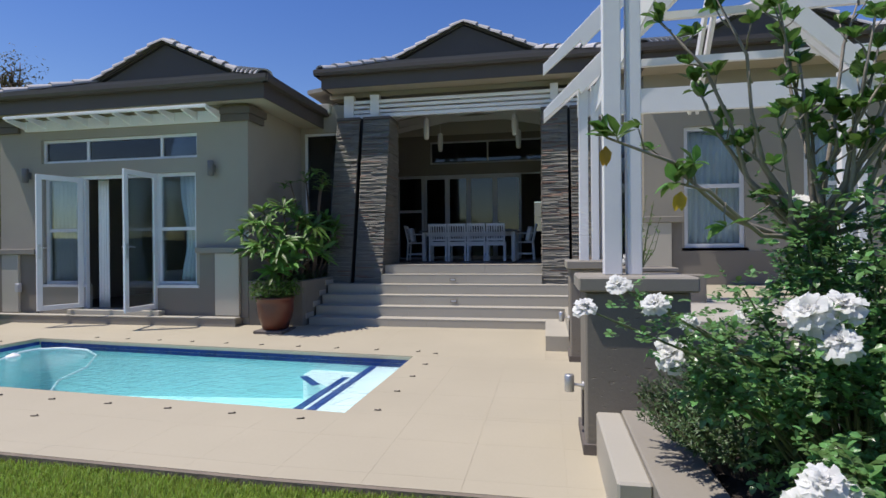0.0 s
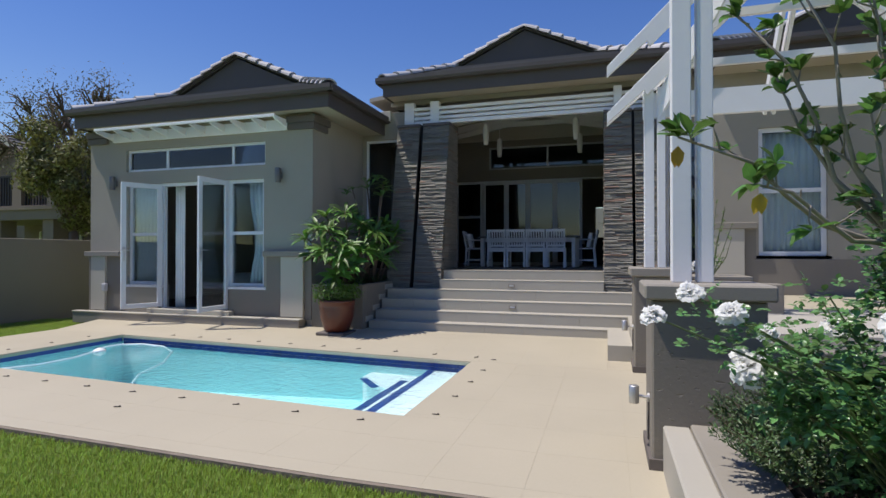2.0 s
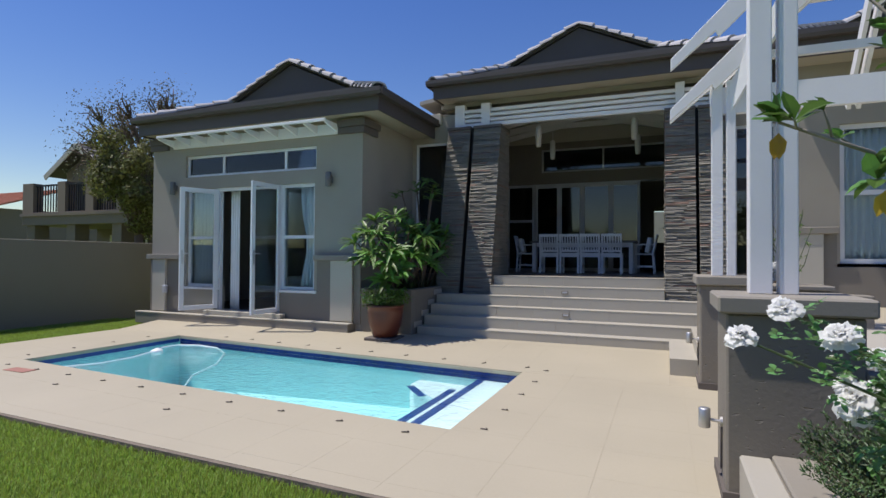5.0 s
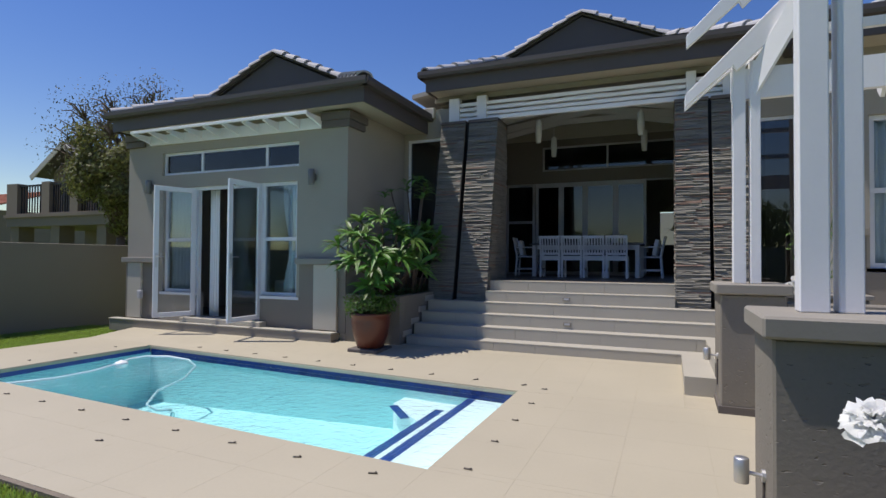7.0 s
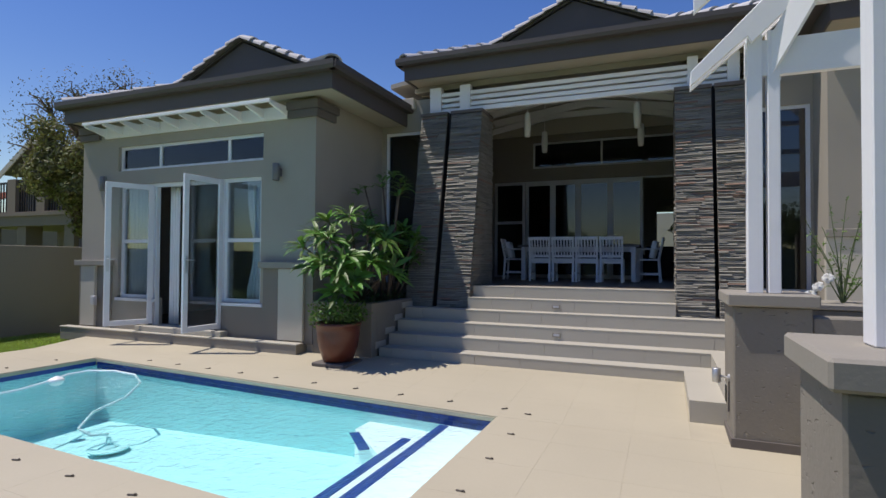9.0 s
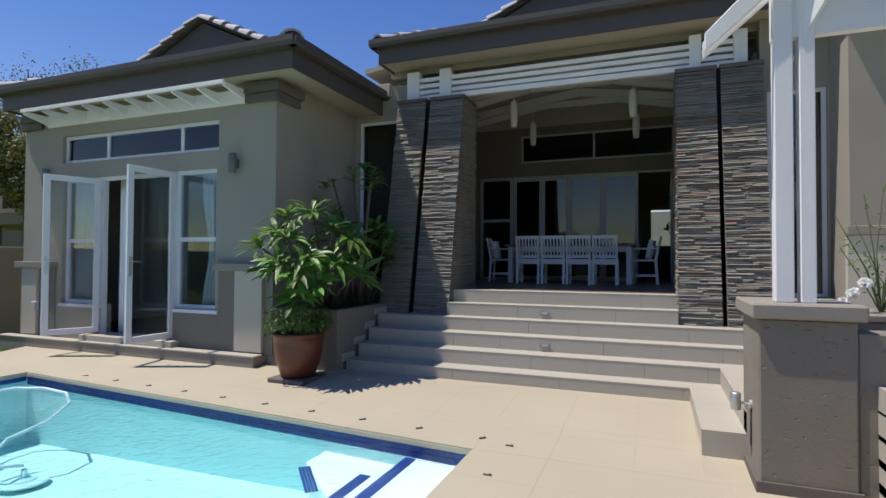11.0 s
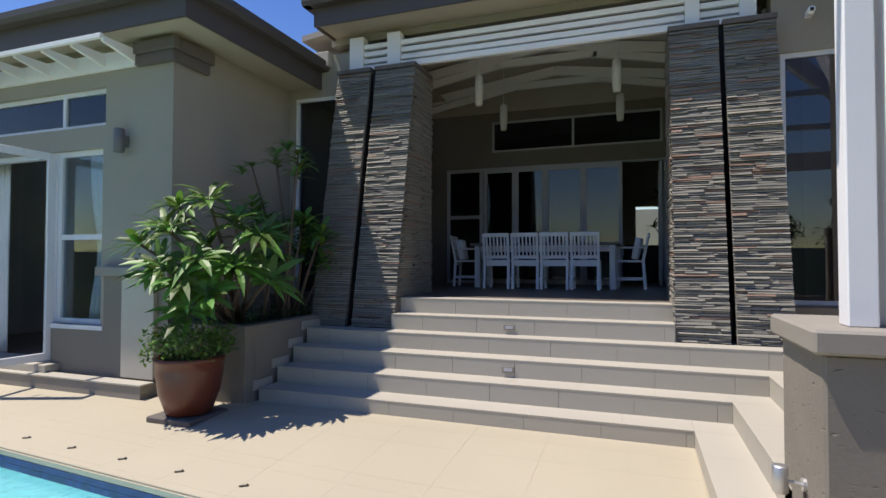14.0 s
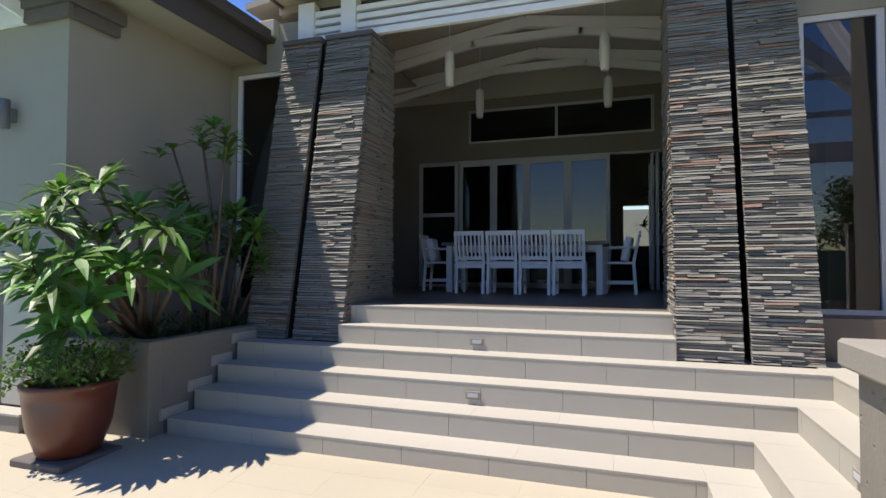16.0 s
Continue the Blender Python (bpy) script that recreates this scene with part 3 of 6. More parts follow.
for y, z0 in ((7.05, 3.3), (7.54, 2.9), (7.70, 2.9)):
    rafter(y, 0.36, z0, 2.3)
    rafter(y, 4.3, z0, 2.3)
for y in (7.2, 7.86):
    bm = bmesh.new()
    bar(bm, (0.9, 7.62, 2.98), (1.75, y, 4.55), 0.05, 0.17)
    part("hip_rafter", bm, WHITE, pergola)


# ---- foliage helpers ----
class Leaves:
    """Gathers many small blades and leaves into one mesh."""

    def __init__(self):
        self.v, self.f = [], []

    def leaf(self, base, tip, width, normal, droop=0.0, fold=0.15):
        """Pointed leaf in four faces, folded along its midrib."""
        base, tip = Vector(base), Vector(tip)
        d = tip - base
        side = d.cross(Vector(normal))
        if side.length < 1e-5:
            side = d.cross(Vector((1, 0.3, 0.1)))
        side.normalize()
        up = side.cross(d).normalized()
        n = len(self.v)
        down = Vector((0, 0, -droop * d.length))
        m1, m2 = base + d * 0.4 + up * 0.03 * d.length, base + d * 0.75 + down * 0.35
        w = width / 2
        self.v += [base, m1 + side * w + up * fold * w, m1, m1 - side * w + up * fold * w,
                   m2 + side * w * 0.75 + up * fold * w, m2, m2 - side * w * 0.75 + up * fold * w, tip + down]
        self.f += [(n, n + 1, n + 2), (n, n + 2, n + 3), (n + 1, n + 4, n + 5, n + 2), (n + 2, n + 5, n + 6, n + 3), (n + 4, n + 7, n + 5), (n + 5, n + 7, n + 6)]

    def card(self, c, size, normal):
        """Small lozenge leaf."""
        n = Vector(normal).normalized()
        a = n.cross(Vector((random.uniform(-1, 1), random.uniform(-1, 1), random.uniform(-1, 1))))
        if a.length < 1e-3:
            a = Vector((1, 0, 0))
        a.normalize()
        b = n.cross(a)
        c = Vector(c)
        k = len(self.v)
        self.v += [c - a * size, c + b * size * 0.45 + n * size * 0.1, c + a * size, c - b * size * 0.45 + n * size * 0.1]
        self.f += [(k, k + 1, k + 2, k + 3)]

    def object(self, name, material, parent=None, label=""):
        me = bpy.data.meshes.new(name)
        me.from_pydata([tuple(p) for p in self.v], [], self.f)
        me.materials.append(material)
        ob = new(name, me)
        if parent:
            ob.parent = parent
        if label:
            ob["label"] = label
        return ob


def rnd(a=1.0):
    return Vector((random.uniform(-a, a), random.uniform(-a, a), random.uniform(-a, a)))


def ball_dir():
    while True:
        v = rnd()
        if 0.05 < v.length < 1:
            return v.normalized()


def rosette(lv, c, axis, n, length, width):
    """Whorl of long leaves at a branch tip."""
    axis = Vector(axis).normalized()
    a = axis.orthogonal().normalized()
    b = axis.cross(a)
    for i in range(n):
        t = 2.4 * i + random.uniform(-0.3, 0.3)
        rise = random.uniform(0.0, 0.9) * (1 - 0.3 * i / n)
        d = (a * math.cos(t) + b * math.sin(t)) * (1 - 0.35 * rise) + axis * rise
        d.normalize()
        ln = length * random.uniform(0.7, 1.1)
        p = Vector(c) + axis * random.uniform(-0.06, 0.03)
        lv.leaf(p, p + d * ln, width * random.uniform(0.8, 1.15), axis, droop=random.uniform(0.1, 0.45) * (1 - rise * 0.6))


# ---- bedroom wing details ----
ZW0, ZW1 = 0.72, 2.72
for x0, x1, kx in ((-8.86, -8.05, 0), (-6.46, -5.67, 1)):
    framed("window_bedroom", x0, x1, FY + 0.06, ZW0, ZW1, WHITEALU, GLASS, "white framed bedroom side window with pale curtains behind", 0.06, rails=(1.72,), sill=0.08)
framed("window_transom", -8.9, -5.64, FY + 0.06, 2.97, 3.41, WHITEALU, GLASSDARK, "long white framed window above the bedroom doors", 0.05, mullions=(-7.93, -6.39))
t = thing("door_frame", "white aluminium frame of the bedroom doors", "door frame", kind="structure")
slab("jamb", (-8.05, -7.99, FY + 0.05, FY + 0.13, 0.26, 2.72), WHITEALU, t)
slab("jamb", (-6.52, -6.46, FY + 0.05, FY + 0.13, 0.26, 2.72), WHITEALU, t)
slab("head", (-7.99, -6.52, FY + 0.05, FY + 0.13, 2.66, 2.72), WHITEALU, t)


def door_leaf(hinge, free, z0, z1, label):
    """Glazed leaf standing open between two points of the plan."""
    h, e = Vector((*hinge, 0)), Vector((*free, 0))
    d = (e - h)
    w = d.length
    t = thing("glass_door", label, "door", "open bedroom doors")
    t.matrix_world = Matrix.Translation(h) @ d.to_track_quat("X", "Z").to_matrix().to_4x4()
    s = 0.085
    for nm, dims in (("stile", (0, s, -0.022, 0.022, z0, z1)), ("stile", (w - s, w, -0.022, 0.022, z0, z1)),
                     ("top_rail", (s, w - s, -0.02, 0.02, z1 - s, z1)), ("bottom_rail", (s, w - s, -0.02, 0.02, z0, z0 + s))):
        slab(nm, dims, WHITEALU, t, bevel=0.004)
    g = slab("pane", (s, w - s, -0.004, 0.004, z0 + s, z1 - s), CLEARGLASS, t)
    g.visible_shadow = False
    plate = slab("handle_plate", (w - 0.065, w - 0.02, -0.03, 0.03, 1.2, 1.46), STEEL, t, "steel handle plate", bevel=0.003)
    for sy in (-1, 1):
        bm = bmesh.new()
        tube(bm, [(w - 0.042, sy * 0.028, 1.4), (w - 0.042, sy * 0.07, 1.4), (w - 0.06, sy * 0.075, 1.4), (w - 0.16, sy * 0.075, 1.395)], [0.009] * 4, 8)
        part("lever", bm, STEEL, plate, smooth=True)
    for z in (0.5, 1.4, 2.45):
        slab("hinge", (-0.02, 0.01, -0.03, -0.022, z - 0.05, z + 0.05), STEEL, t)
    return t


door_leaf((-8.02, 9.27), (-8.31, 8.60), 0.3, 2.68, "white framed glazed door leaf standing open")
door_leaf((-6.47, 9.27), (-6.50, 8.53), 0.3, 2.70, "white framed glazed door leaf standing open")

# plinth, sill, dado ledges, panels
structure("plinth", (-10.0, -4.78, 9.0, FY, -0.05, 0.165), CAPMAT, "low plastered plinth along the bedroom wing", "plinth", bevel=0.004)
structure("plinth_top", (-10.01, -4.77, 8.99, FY - 0.09, 0.165, 0.187), STEPTILE, "beige tile top of the plinth", "plinth", bevel=0.004)
structure("door_step", (-8.2, -6.3, 9.08, FY + 0.25, 0.187, 0.272), STEPTILE, "tiled threshold step at the bedroom doors", "step", bevel=0.006)
for x0, x1, p0, p1 in ((-5.62, -4.62, -5.26, -4.80), (-9.86, -8.95, -9.72, -9.35)):
    structure("dado_ledge", (x0, x1, FY - 0.12, FY - 0.002, 1.28, 1.38), CAPMAT, "narrow plaster ledge on the bedroom wing wall", "ledge", bevel=0.006)
    structure("dado_wall", (x0 + 0.03, x1 - 0.04, FY - 0.03, FY - 0.002, 0.156, 1.279), WALL_DARK, "taupe painted lower wall", "wall")
    structure("raised_panel", (p0, p1, FY - 0.085, FY - 0.031, 0.2, 1.277), WALL_LIGHT, "pale raised plaster panel", "panel", bevel=0.006)
structure("lower_wall_panel", (-6.44, -5.6, FY - 0.012, FY - 0.002, 0.156, 0.66), WALL_DARK, "taupe painted wall below the bedroom window", "wall")
structure("dado_ledge_side", (-4.66, -4.58, FY - 0.12, 10.0, 1.28, 1.38), CAPMAT, "narrow plaster ledge on the bedroom wing wall", "ledge", bevel=0.006)
for x0, x1, y1 in ((-5.15, -4.60, 9.75), (-9.86, -9.35, 9.3)):
    t = thing("wall_capital", "two stepped dark plaster bands at the wall corner", "moulding", kind="structure")
    slab("band", (x0, x1 + 0.03, FY - 0.09, FY - 0.002, 3.68, 3.80), BAND, t, bevel=0.006)
    slab("band", (x0, x1, FY - 0.06, FY - 0.002, 3.56, 3.675), BAND, t, bevel=0.006)
    if x0 > -6:
        slab("band", (-4.655, x1 + 0.03, FY, y1, 3.68, 3.80), BAND, t, bevel=0.006)
        slab("band", (-4.655, x1, FY, y1 - 0.04, 3.56, 3.675), BAND, t, bevel=0.006)

# awning of timber bars over the doors
t = thing("door_awning", "white timber slatted awning above the bedroom doors", "awning")
slab("back_beam", (-9.2, -5.16, FY - 0.055, FY - 0.003, 3.57, 3.76), WHITE, t, bevel=0.004)
slab("front_rail", (-9.2, -5.14, 8.78, 8.82, 3.71, 3.76), WHITE, t, bevel=0.004)
for i in range(10):
    x = -9.18 + i * (4.02 / 9)
    bm = bmesh.new()
    prism(bm, [(x - 0.02, FY - 0.055, 3.6), (x + 0.02, FY - 0.055, 3.6), (x + 0.02, FY - 0.055, 3.74), (x - 0.02, FY - 0.055, 3.74)],
          [(x - 0.02, 8.82, 3.69), (x + 0.02, 8.82, 3.69), (x + 0.02, 8.82, 3.74), (x - 0.02, 8.82, 3.74)])
    part("slat", bm, WHITE, t)


def wall_lamp(x, y, z):
    t = thing("wall_lamp", "grey up-and-down wall lamp on the bedroom wing", "wall lamp", "wall lamps on the bedroom wing")
    bm = bmesh.new()
    lathe(bm, [(0.05, z - 0.13), (0.055, z - 0.12), (0.055, z + 0.12), (0.05, z + 0.13)], x, y - 0.1, 14)
    part("barrel", bm, LAMPGREY, t, smooth=True)
    slab("bracket", (x - 0.035, x + 0.035, y - 0.06, y, z - 0.06, z + 0.06), LAMPGREY, t, bevel=0.004)


wall_lamp(-5.31, FY, 2.75)
wall_lamp(-9.15, FY, 2.75)
t = thing("outlet_box", "grey outdoor electrical box on the wall", "electrical box")
slab("body", (-9.36, -9.26, FY - 0.145, FY - 0.086, 0.58, 0.74), GREYALU, t, bevel=0.008)
slab("lid", (-9.35, -9.27, FY - 0.157, FY - 0.146, 0.6, 0.72), GREYALU, t, bevel=0.003)


def curtain(x0, x1, y, z0, z1, amp, waves, gather=0.0):
    bm = bmesh.new()
    n = waves * 8
    rows = []
    for j in range(7):
        z = z1 - (z1 - z0) * j / 6
        pinch = gather * math.exp(-((z - (z0 + 0.42 * (z1 - z0))) / 0.5) ** 2)
        row = []
        for i in range(n + 1):
            u = i / n
            x = x0 + (x1 - x0) * (u * (1 - pinch) + pinch)
            row.append(bm.verts.new((x, y + amp * math.sin(u * waves * 2 * math.pi) * (0.7 + 0.3 * math.sin(5 * u + j)), z)))
        rows.append(row)
    for a, b in zip(rows, rows[1:]):
        for i in range(n):
            bm.faces.new((a[i], a[i + 1], b[i + 1], b[i]))
    ob = part("curtain", bm, CURTAIN, smooth=True)
    md = ob.modifiers.new("thick", "SOLIDIFY")
    md.thickness = 0.006
    return tagged(ob, "pale grey hanging curtain behind the window", "curtain", "curtains")


curtain(-8.83, -8.1, FY + 0.19, 0.74, 2.7, 0.03, 8)
curtain(-7.96, -7.72, FY + 0.31, 0.255, 2.8, 0.03, 4)
curtain(-6.12, -5.7, FY + 0.19, 0.74, 2.7, 0.03, 5, 0.35)
for x0, x1 in ((2.74, 3.62), (4.59, 5.46), (6.44, 7.36)):
    curtain(x0, x1, EY + 0.19, 1.31, 3.35, 0.03, 9)
structure("floor_lounge", (2.3, 9.3, EY + 0.25, 12.0, 0.9, 1.19), ROOMFLOOR, "dark lounge floor", "floor")
structure("wall_lounge_back", (2.3, 9.5, 12.0, 12.1, 0.6, 4.3), ROOM, "dim lounge wall behind the curtains", "wall")
structure("ceiling_lounge", (2.3, 9.5, EY + 0.25, 12.0, 4.1, 4.2), ROOM, "dim lounge ceiling", "ceiling")
structure("wall_lounge_end", (9.3, 9.5, EY + 0.25, 12.0, 0.6, 4.1), ROOM, "dim lounge end wall", "wall")
structure("wall_recess_back", (1.6, 2.3, 12.0, 12.1, 0.6, 4.6), ROOM, "dim wall behind the tall window", "wall")
structure("wall_link_back", (-4.55, -3.6, 12.6, 12.7, 0.0, 4.3), ROOM, "dim wall behind the tall window", "wall")

# bed seen dimly through the doors
t = thing("bed", "pale made bed in the dim bedroom", "bed")
slab("base", (-8.6, -6.9, 12.2, 14.25, 0.25, 0.55), ROOM, t, bevel=0.02)
slab("mattress", (-8.62, -6.88, 12.15, 14.25, 0.55, 0.85), CURTAIN, t, bevel=0.05)
slab("headboard", (-8.7, -6.8, 14.22, 14.3, 0.25, 1.5), WALL_DARK, t, bevel=0.02)
for x in (-8.4, -7.65):
    slab("pillow", (x, x + 0.65, 13.75, 14.15, 0.85, 1.02), CURTAIN, t, bevel=0.06)
t = thing("wall_picture", "framed picture on the bedroom wall", "picture")
slab("frame", (-7.05, -6.25, 14.26, 14.3, 1.7, 2.2), WHITE, t, bevel=0.005)
slab("print", (-6.98, -6.32, 14.252, 14.26, 1.77, 2.13), WALL_LIGHT, t)

# parapet piece between the wings
structure("parapet_link", (-4.62, -3.98, 11.2, 11.5, 4.12, 4.32), WALL_LIGHT, "pale plaster coping between wing and patio roof", "coping", bevel=0.008)

# ---- patio screen and front ----
t = thing("slat_screen", "white timber slat screen above the patio opening", "screen")
for x0, x1 in ((-3.68, -3.47), (-3.12, -2.93), (0.47, 0.62), (1.0, 1.16)):
    slab("post", (x0, x1, 11.24, 11.38, 3.98, 4.46), WHITE, t, bevel=0.005)
for x0, x1 in ((-3.47, -3.12), (-2.93, 0.47), (0.62, 1.0)):
    for i in range(4):
        z = 4.0 + i * 0.098
        slab("slat", (x0 - (0.05 if i == 0 and x0 == -2.93 else 0), x1, 11.27, 11.33, z, z + (0.062 if i else 0.075)), WHITE, t, bevel=0.004)
structure("soffit_patio", (-4.0, 1.8, 11.6, 11.8, 4.44, 4.5), SOFFIT, "cream board above the slat screen", "soffit")

# ---- patio ceiling and trusses ----
RX, RZ, PZL = -1.4, 5.02, 4.6
bm = bmesh.new()
for xa in (-4.55, 1.45):
    prism(bm, [(xa, 11.4, PZL), (RX, 11.4, RZ), (RX, 15.3, RZ), (xa, 15.3, PZL)], [(xa, 11.4, PZL + 0.08), (RX, 11.4, RZ + 0.08), (RX, 15.3, RZ + 0.08), (xa, 15.3, PZL + 0.08)])
tagged(part("ceiling_patio", bm, WALL_LIGHT), "pale pitched patio ceiling", "ceiling", kind="structure")
structure("wall_patio_gable", (-4.54, 1.44, 15.27, 15.297, 4.42, 5.0), WALL_LIGHT, "cream upper wall under the patio ceiling", "wall")
for y in (12.3, 13.5, 14.7):
    t = thing("roof_truss", "white painted timber roof truss under the patio ceiling", "truss", "patio roof trusses")
    for xa in (-4.5, 1.4):
        bm = bmesh.new()
        bar(bm, (xa, y, PZL - 0.1), (RX, y, RZ - 0.1), 0.08, 0.16)
        part("rafter", bm, WHITE, t)
        bm = bmesh.new()
        bar(bm, (xa, y, PZL - 0.32), (RX + (0.75 if xa > 0 else -0.75), y, RZ - 0.32), 0.06, 0.12)
        part("brace", bm, WHITE, t)
    slab("collar", (RX - 0.8, RX + 0.8, y - 0.03, y + 0.03, RZ - 0.38, RZ - 0.26), WHITE, t)
for x in (-4.5, 1.36):
    structure("wall_plate", (x - 0.05, x + 0.09, 11.75, 15.3, 4.12, 4.3), WHITE, "white timber wall plate along the patio", "beam")
for x in (-2.25, -0.28):
    for y in (12.6, 14.2):
        t = thing("pendant_lamp", "white slim pendant lamp hanging from the truss", "pendant lamp", "patio pendant lamps")
        bm = bmesh.new()
        lathe(bm, [(0.045, 3.78), (0.055, 3.8), (0.07, 4.0), (0.06, 4.22), (0.02, 4.25)], x, y, 14)
        part("shade", bm, WHITE, t, smooth=True)
        bm = bmesh.new()
        tube(bm, [(x, y, 4.25), (x, y, PZL + (RZ - PZL) * (1 - abs(x - RX) / (3.15 if x < RX else 2.85)) + 0.02)], [0.006, 0.006], 6)
        part("cord", bm, WHITE, t)

# ---- folding doors and the room behind ----
t = thing("door_folding", "grey aluminium folding glass doors, one leaf folded open", "folding door", kind="structure")
for x0, x1 in ((-2.93, -2.29), (-2.29, -1.70), (-1.70, -0.98), (-0.98, -0.28)):
    bm = bmesh.new()
    w = 0.065
    box(bm, x0, x0 + w, 15.34, 15.39, PZ, 3.3)
    box(bm, x1 - w, x1, 15.34, 15.39, PZ, 3.3)
    box(bm, x0 + w, x1 - w, 15.34, 15.39, PZ, PZ + 0.09)
    box(bm, x0 + w, x1 - w, 15.34, 15.39, 3.22, 3.3)
    leaf = part("leaf", bm, GREYALU, t)
    g = slab("pane", (x0 + w, x1 - w, 15.361, 15.367, PZ + 0.09, 3.22), GLASSDARK, leaf)
    g.visible_shadow = False
slab("head", (-2.95, 0.62, 15.33, 15.41, 3.3, 3.34), GREYALU, t)
for x in (0.36, 0.44):
    bm = bmesh.new()
    box(bm, x, x + 0.05, 15.42, 15.48, PZ, 3.3)
    box(bm, x, x + 0.05, 16.02, 16.08, PZ, 3.3)
    box(bm, x, x + 0.05, 15.48, 16.02, 3.22, 3.3)
    box(bm, x, x + 0.05, 15.48, 16.02, PZ, PZ + 0.09)
    leaf = part("leaf", bm, GREYALU, t)
    slab("pane", (x + 0.02, x + 0.028, 15.48, 16.02, PZ + 0.09, 3.22), GLASSDARK, leaf)
bm = bmesh.new()
tube(bm, [(-0.95, 15.33, 2.02), (-0.95, 15.28, 2.02), (-0.85, 15.28, 2.02)], [0.01] * 3, 8)
part("lever", bm, STEEL, t, smooth=True)
structure("wall_room_west", (-4.75, -4.55, 15.5, 21.0, 0.0, 5.2), ROOM, "dim living room wall", "wall")
structure("wall_room_east", (3.9, 4.1, 15.5, 21.0, 0.0, 5.2), ROOM, "dim living room wall", "wall")
structure("wall_room_front", (1.6, 3.9, 15.3, 15.5, 0.0, 5.2), ROOM, "dim living room wall", "wall")
wall_y("wall_room_back", -4.55, 3.9, 20.8, 21.0, 0.0, 5.2, [(-0.05, 0.75, 1.3, 3.0)], ROOM, "dim living room back wall with a garden opening")
structure("ceiling_room", (-4.55, 3.9, 15.5, 20.8, 4.6, 4.7), ROOM, "dim living room ceiling", "ceiling")
structure("wall_courtyard", (-3.0, 4.0, 25.0, 25.2, -0.1, 3.3), WALL_LIGHT, "pale courtyard wall in sunlight", "wall")
t = thing("sofa", "dark sofa in the living room", "sofa")
slab("seat", (-0.3, 1.5, 17.6, 18.5, PZ, PZ + 0.42), BLACK, t, bevel=0.05)
slab("backrest", (-0.3, 1.5, 17.45, 17.65, PZ, PZ + 0.8), BLACK, t, bevel=0.05)
slab("armrest", (-0.5, -0.3, 17.45, 18.5, PZ, PZ + 0.6), BLACK, t, bevel=0.05)
t = thing("drum_lamp", "orange fabric drum lamp hanging in the living room", "pendant lamp")
SHADE = surface("amber_lamp_fabric", (0.45, 0.2, 0.07), 0.9, 0.1, 8, 80, 0.1)
bm = bmesh.new()
lathe(bm, [(0.24, 2.62), (0.25, 2.63), (0.25, 2.92), (0.24, 2.93)], -2.75, 17.5, 20)
part("shade", bm, SHADE, t, smooth=True)
bm = bmesh.new()
tube(bm, [(-2.75, 17.5, 2.93), (-2.75, 17.5, 4.6)], [0.008, 0.008], 6)
part("cord", bm, BLACK, t)
random.seed(77)
t = thing("indoor_plant", "tall dark leafy house plant in the living room", "plant")
bm = bmesh.new()
lathe(bm, [(0.14, PZ), (0.19, PZ + 0.05), (0.22, PZ + 0.4), (0.2, PZ + 0.41)], 0.52, 17.0, 20)
part("pot", bm, BLACK, t, smooth=True)
lv, bm = Leaves(), bmesh.new()
for i in range(7):
    tip = Vector((0.52 + random.uniform(-0.22, 0.22), 17.0 + random.uniform(-0.15, 0.15), random.uniform(2.1, 3.0)))
    tube(bm, [(0.52, 17.0, PZ + 0.38), Vector((0.52, 17.0, 1.9)) + rnd(0.06), tip], [0.014, 0.011, 0.008], 6)
    rosette(lv, tip, (tip.x - 0.52, 0, 0.6), 11, 0.3, 0.05)
part("woody_stem", bm, BARK, t)
lv.object("foliage", DARKLEAF, t)
for i, y in enumerate((13.6, 14.2)):
    t = thing("wall_art", "small carved panel hanging on the patio wall", "wall art", "carved panels on the patio wall")
    slab("panel", (-4.545, -4.52, y, y + 0.42, 2.1, 2.75), WALL_LIGHT, t, bevel=0.01)
    for k in range(3):
        slab("relief", (-4.52, -4.51, y + 0.05 + k * 0.12, y + 0.12 + k * 0.12, 2.16, 2.69), CURTAIN, t)


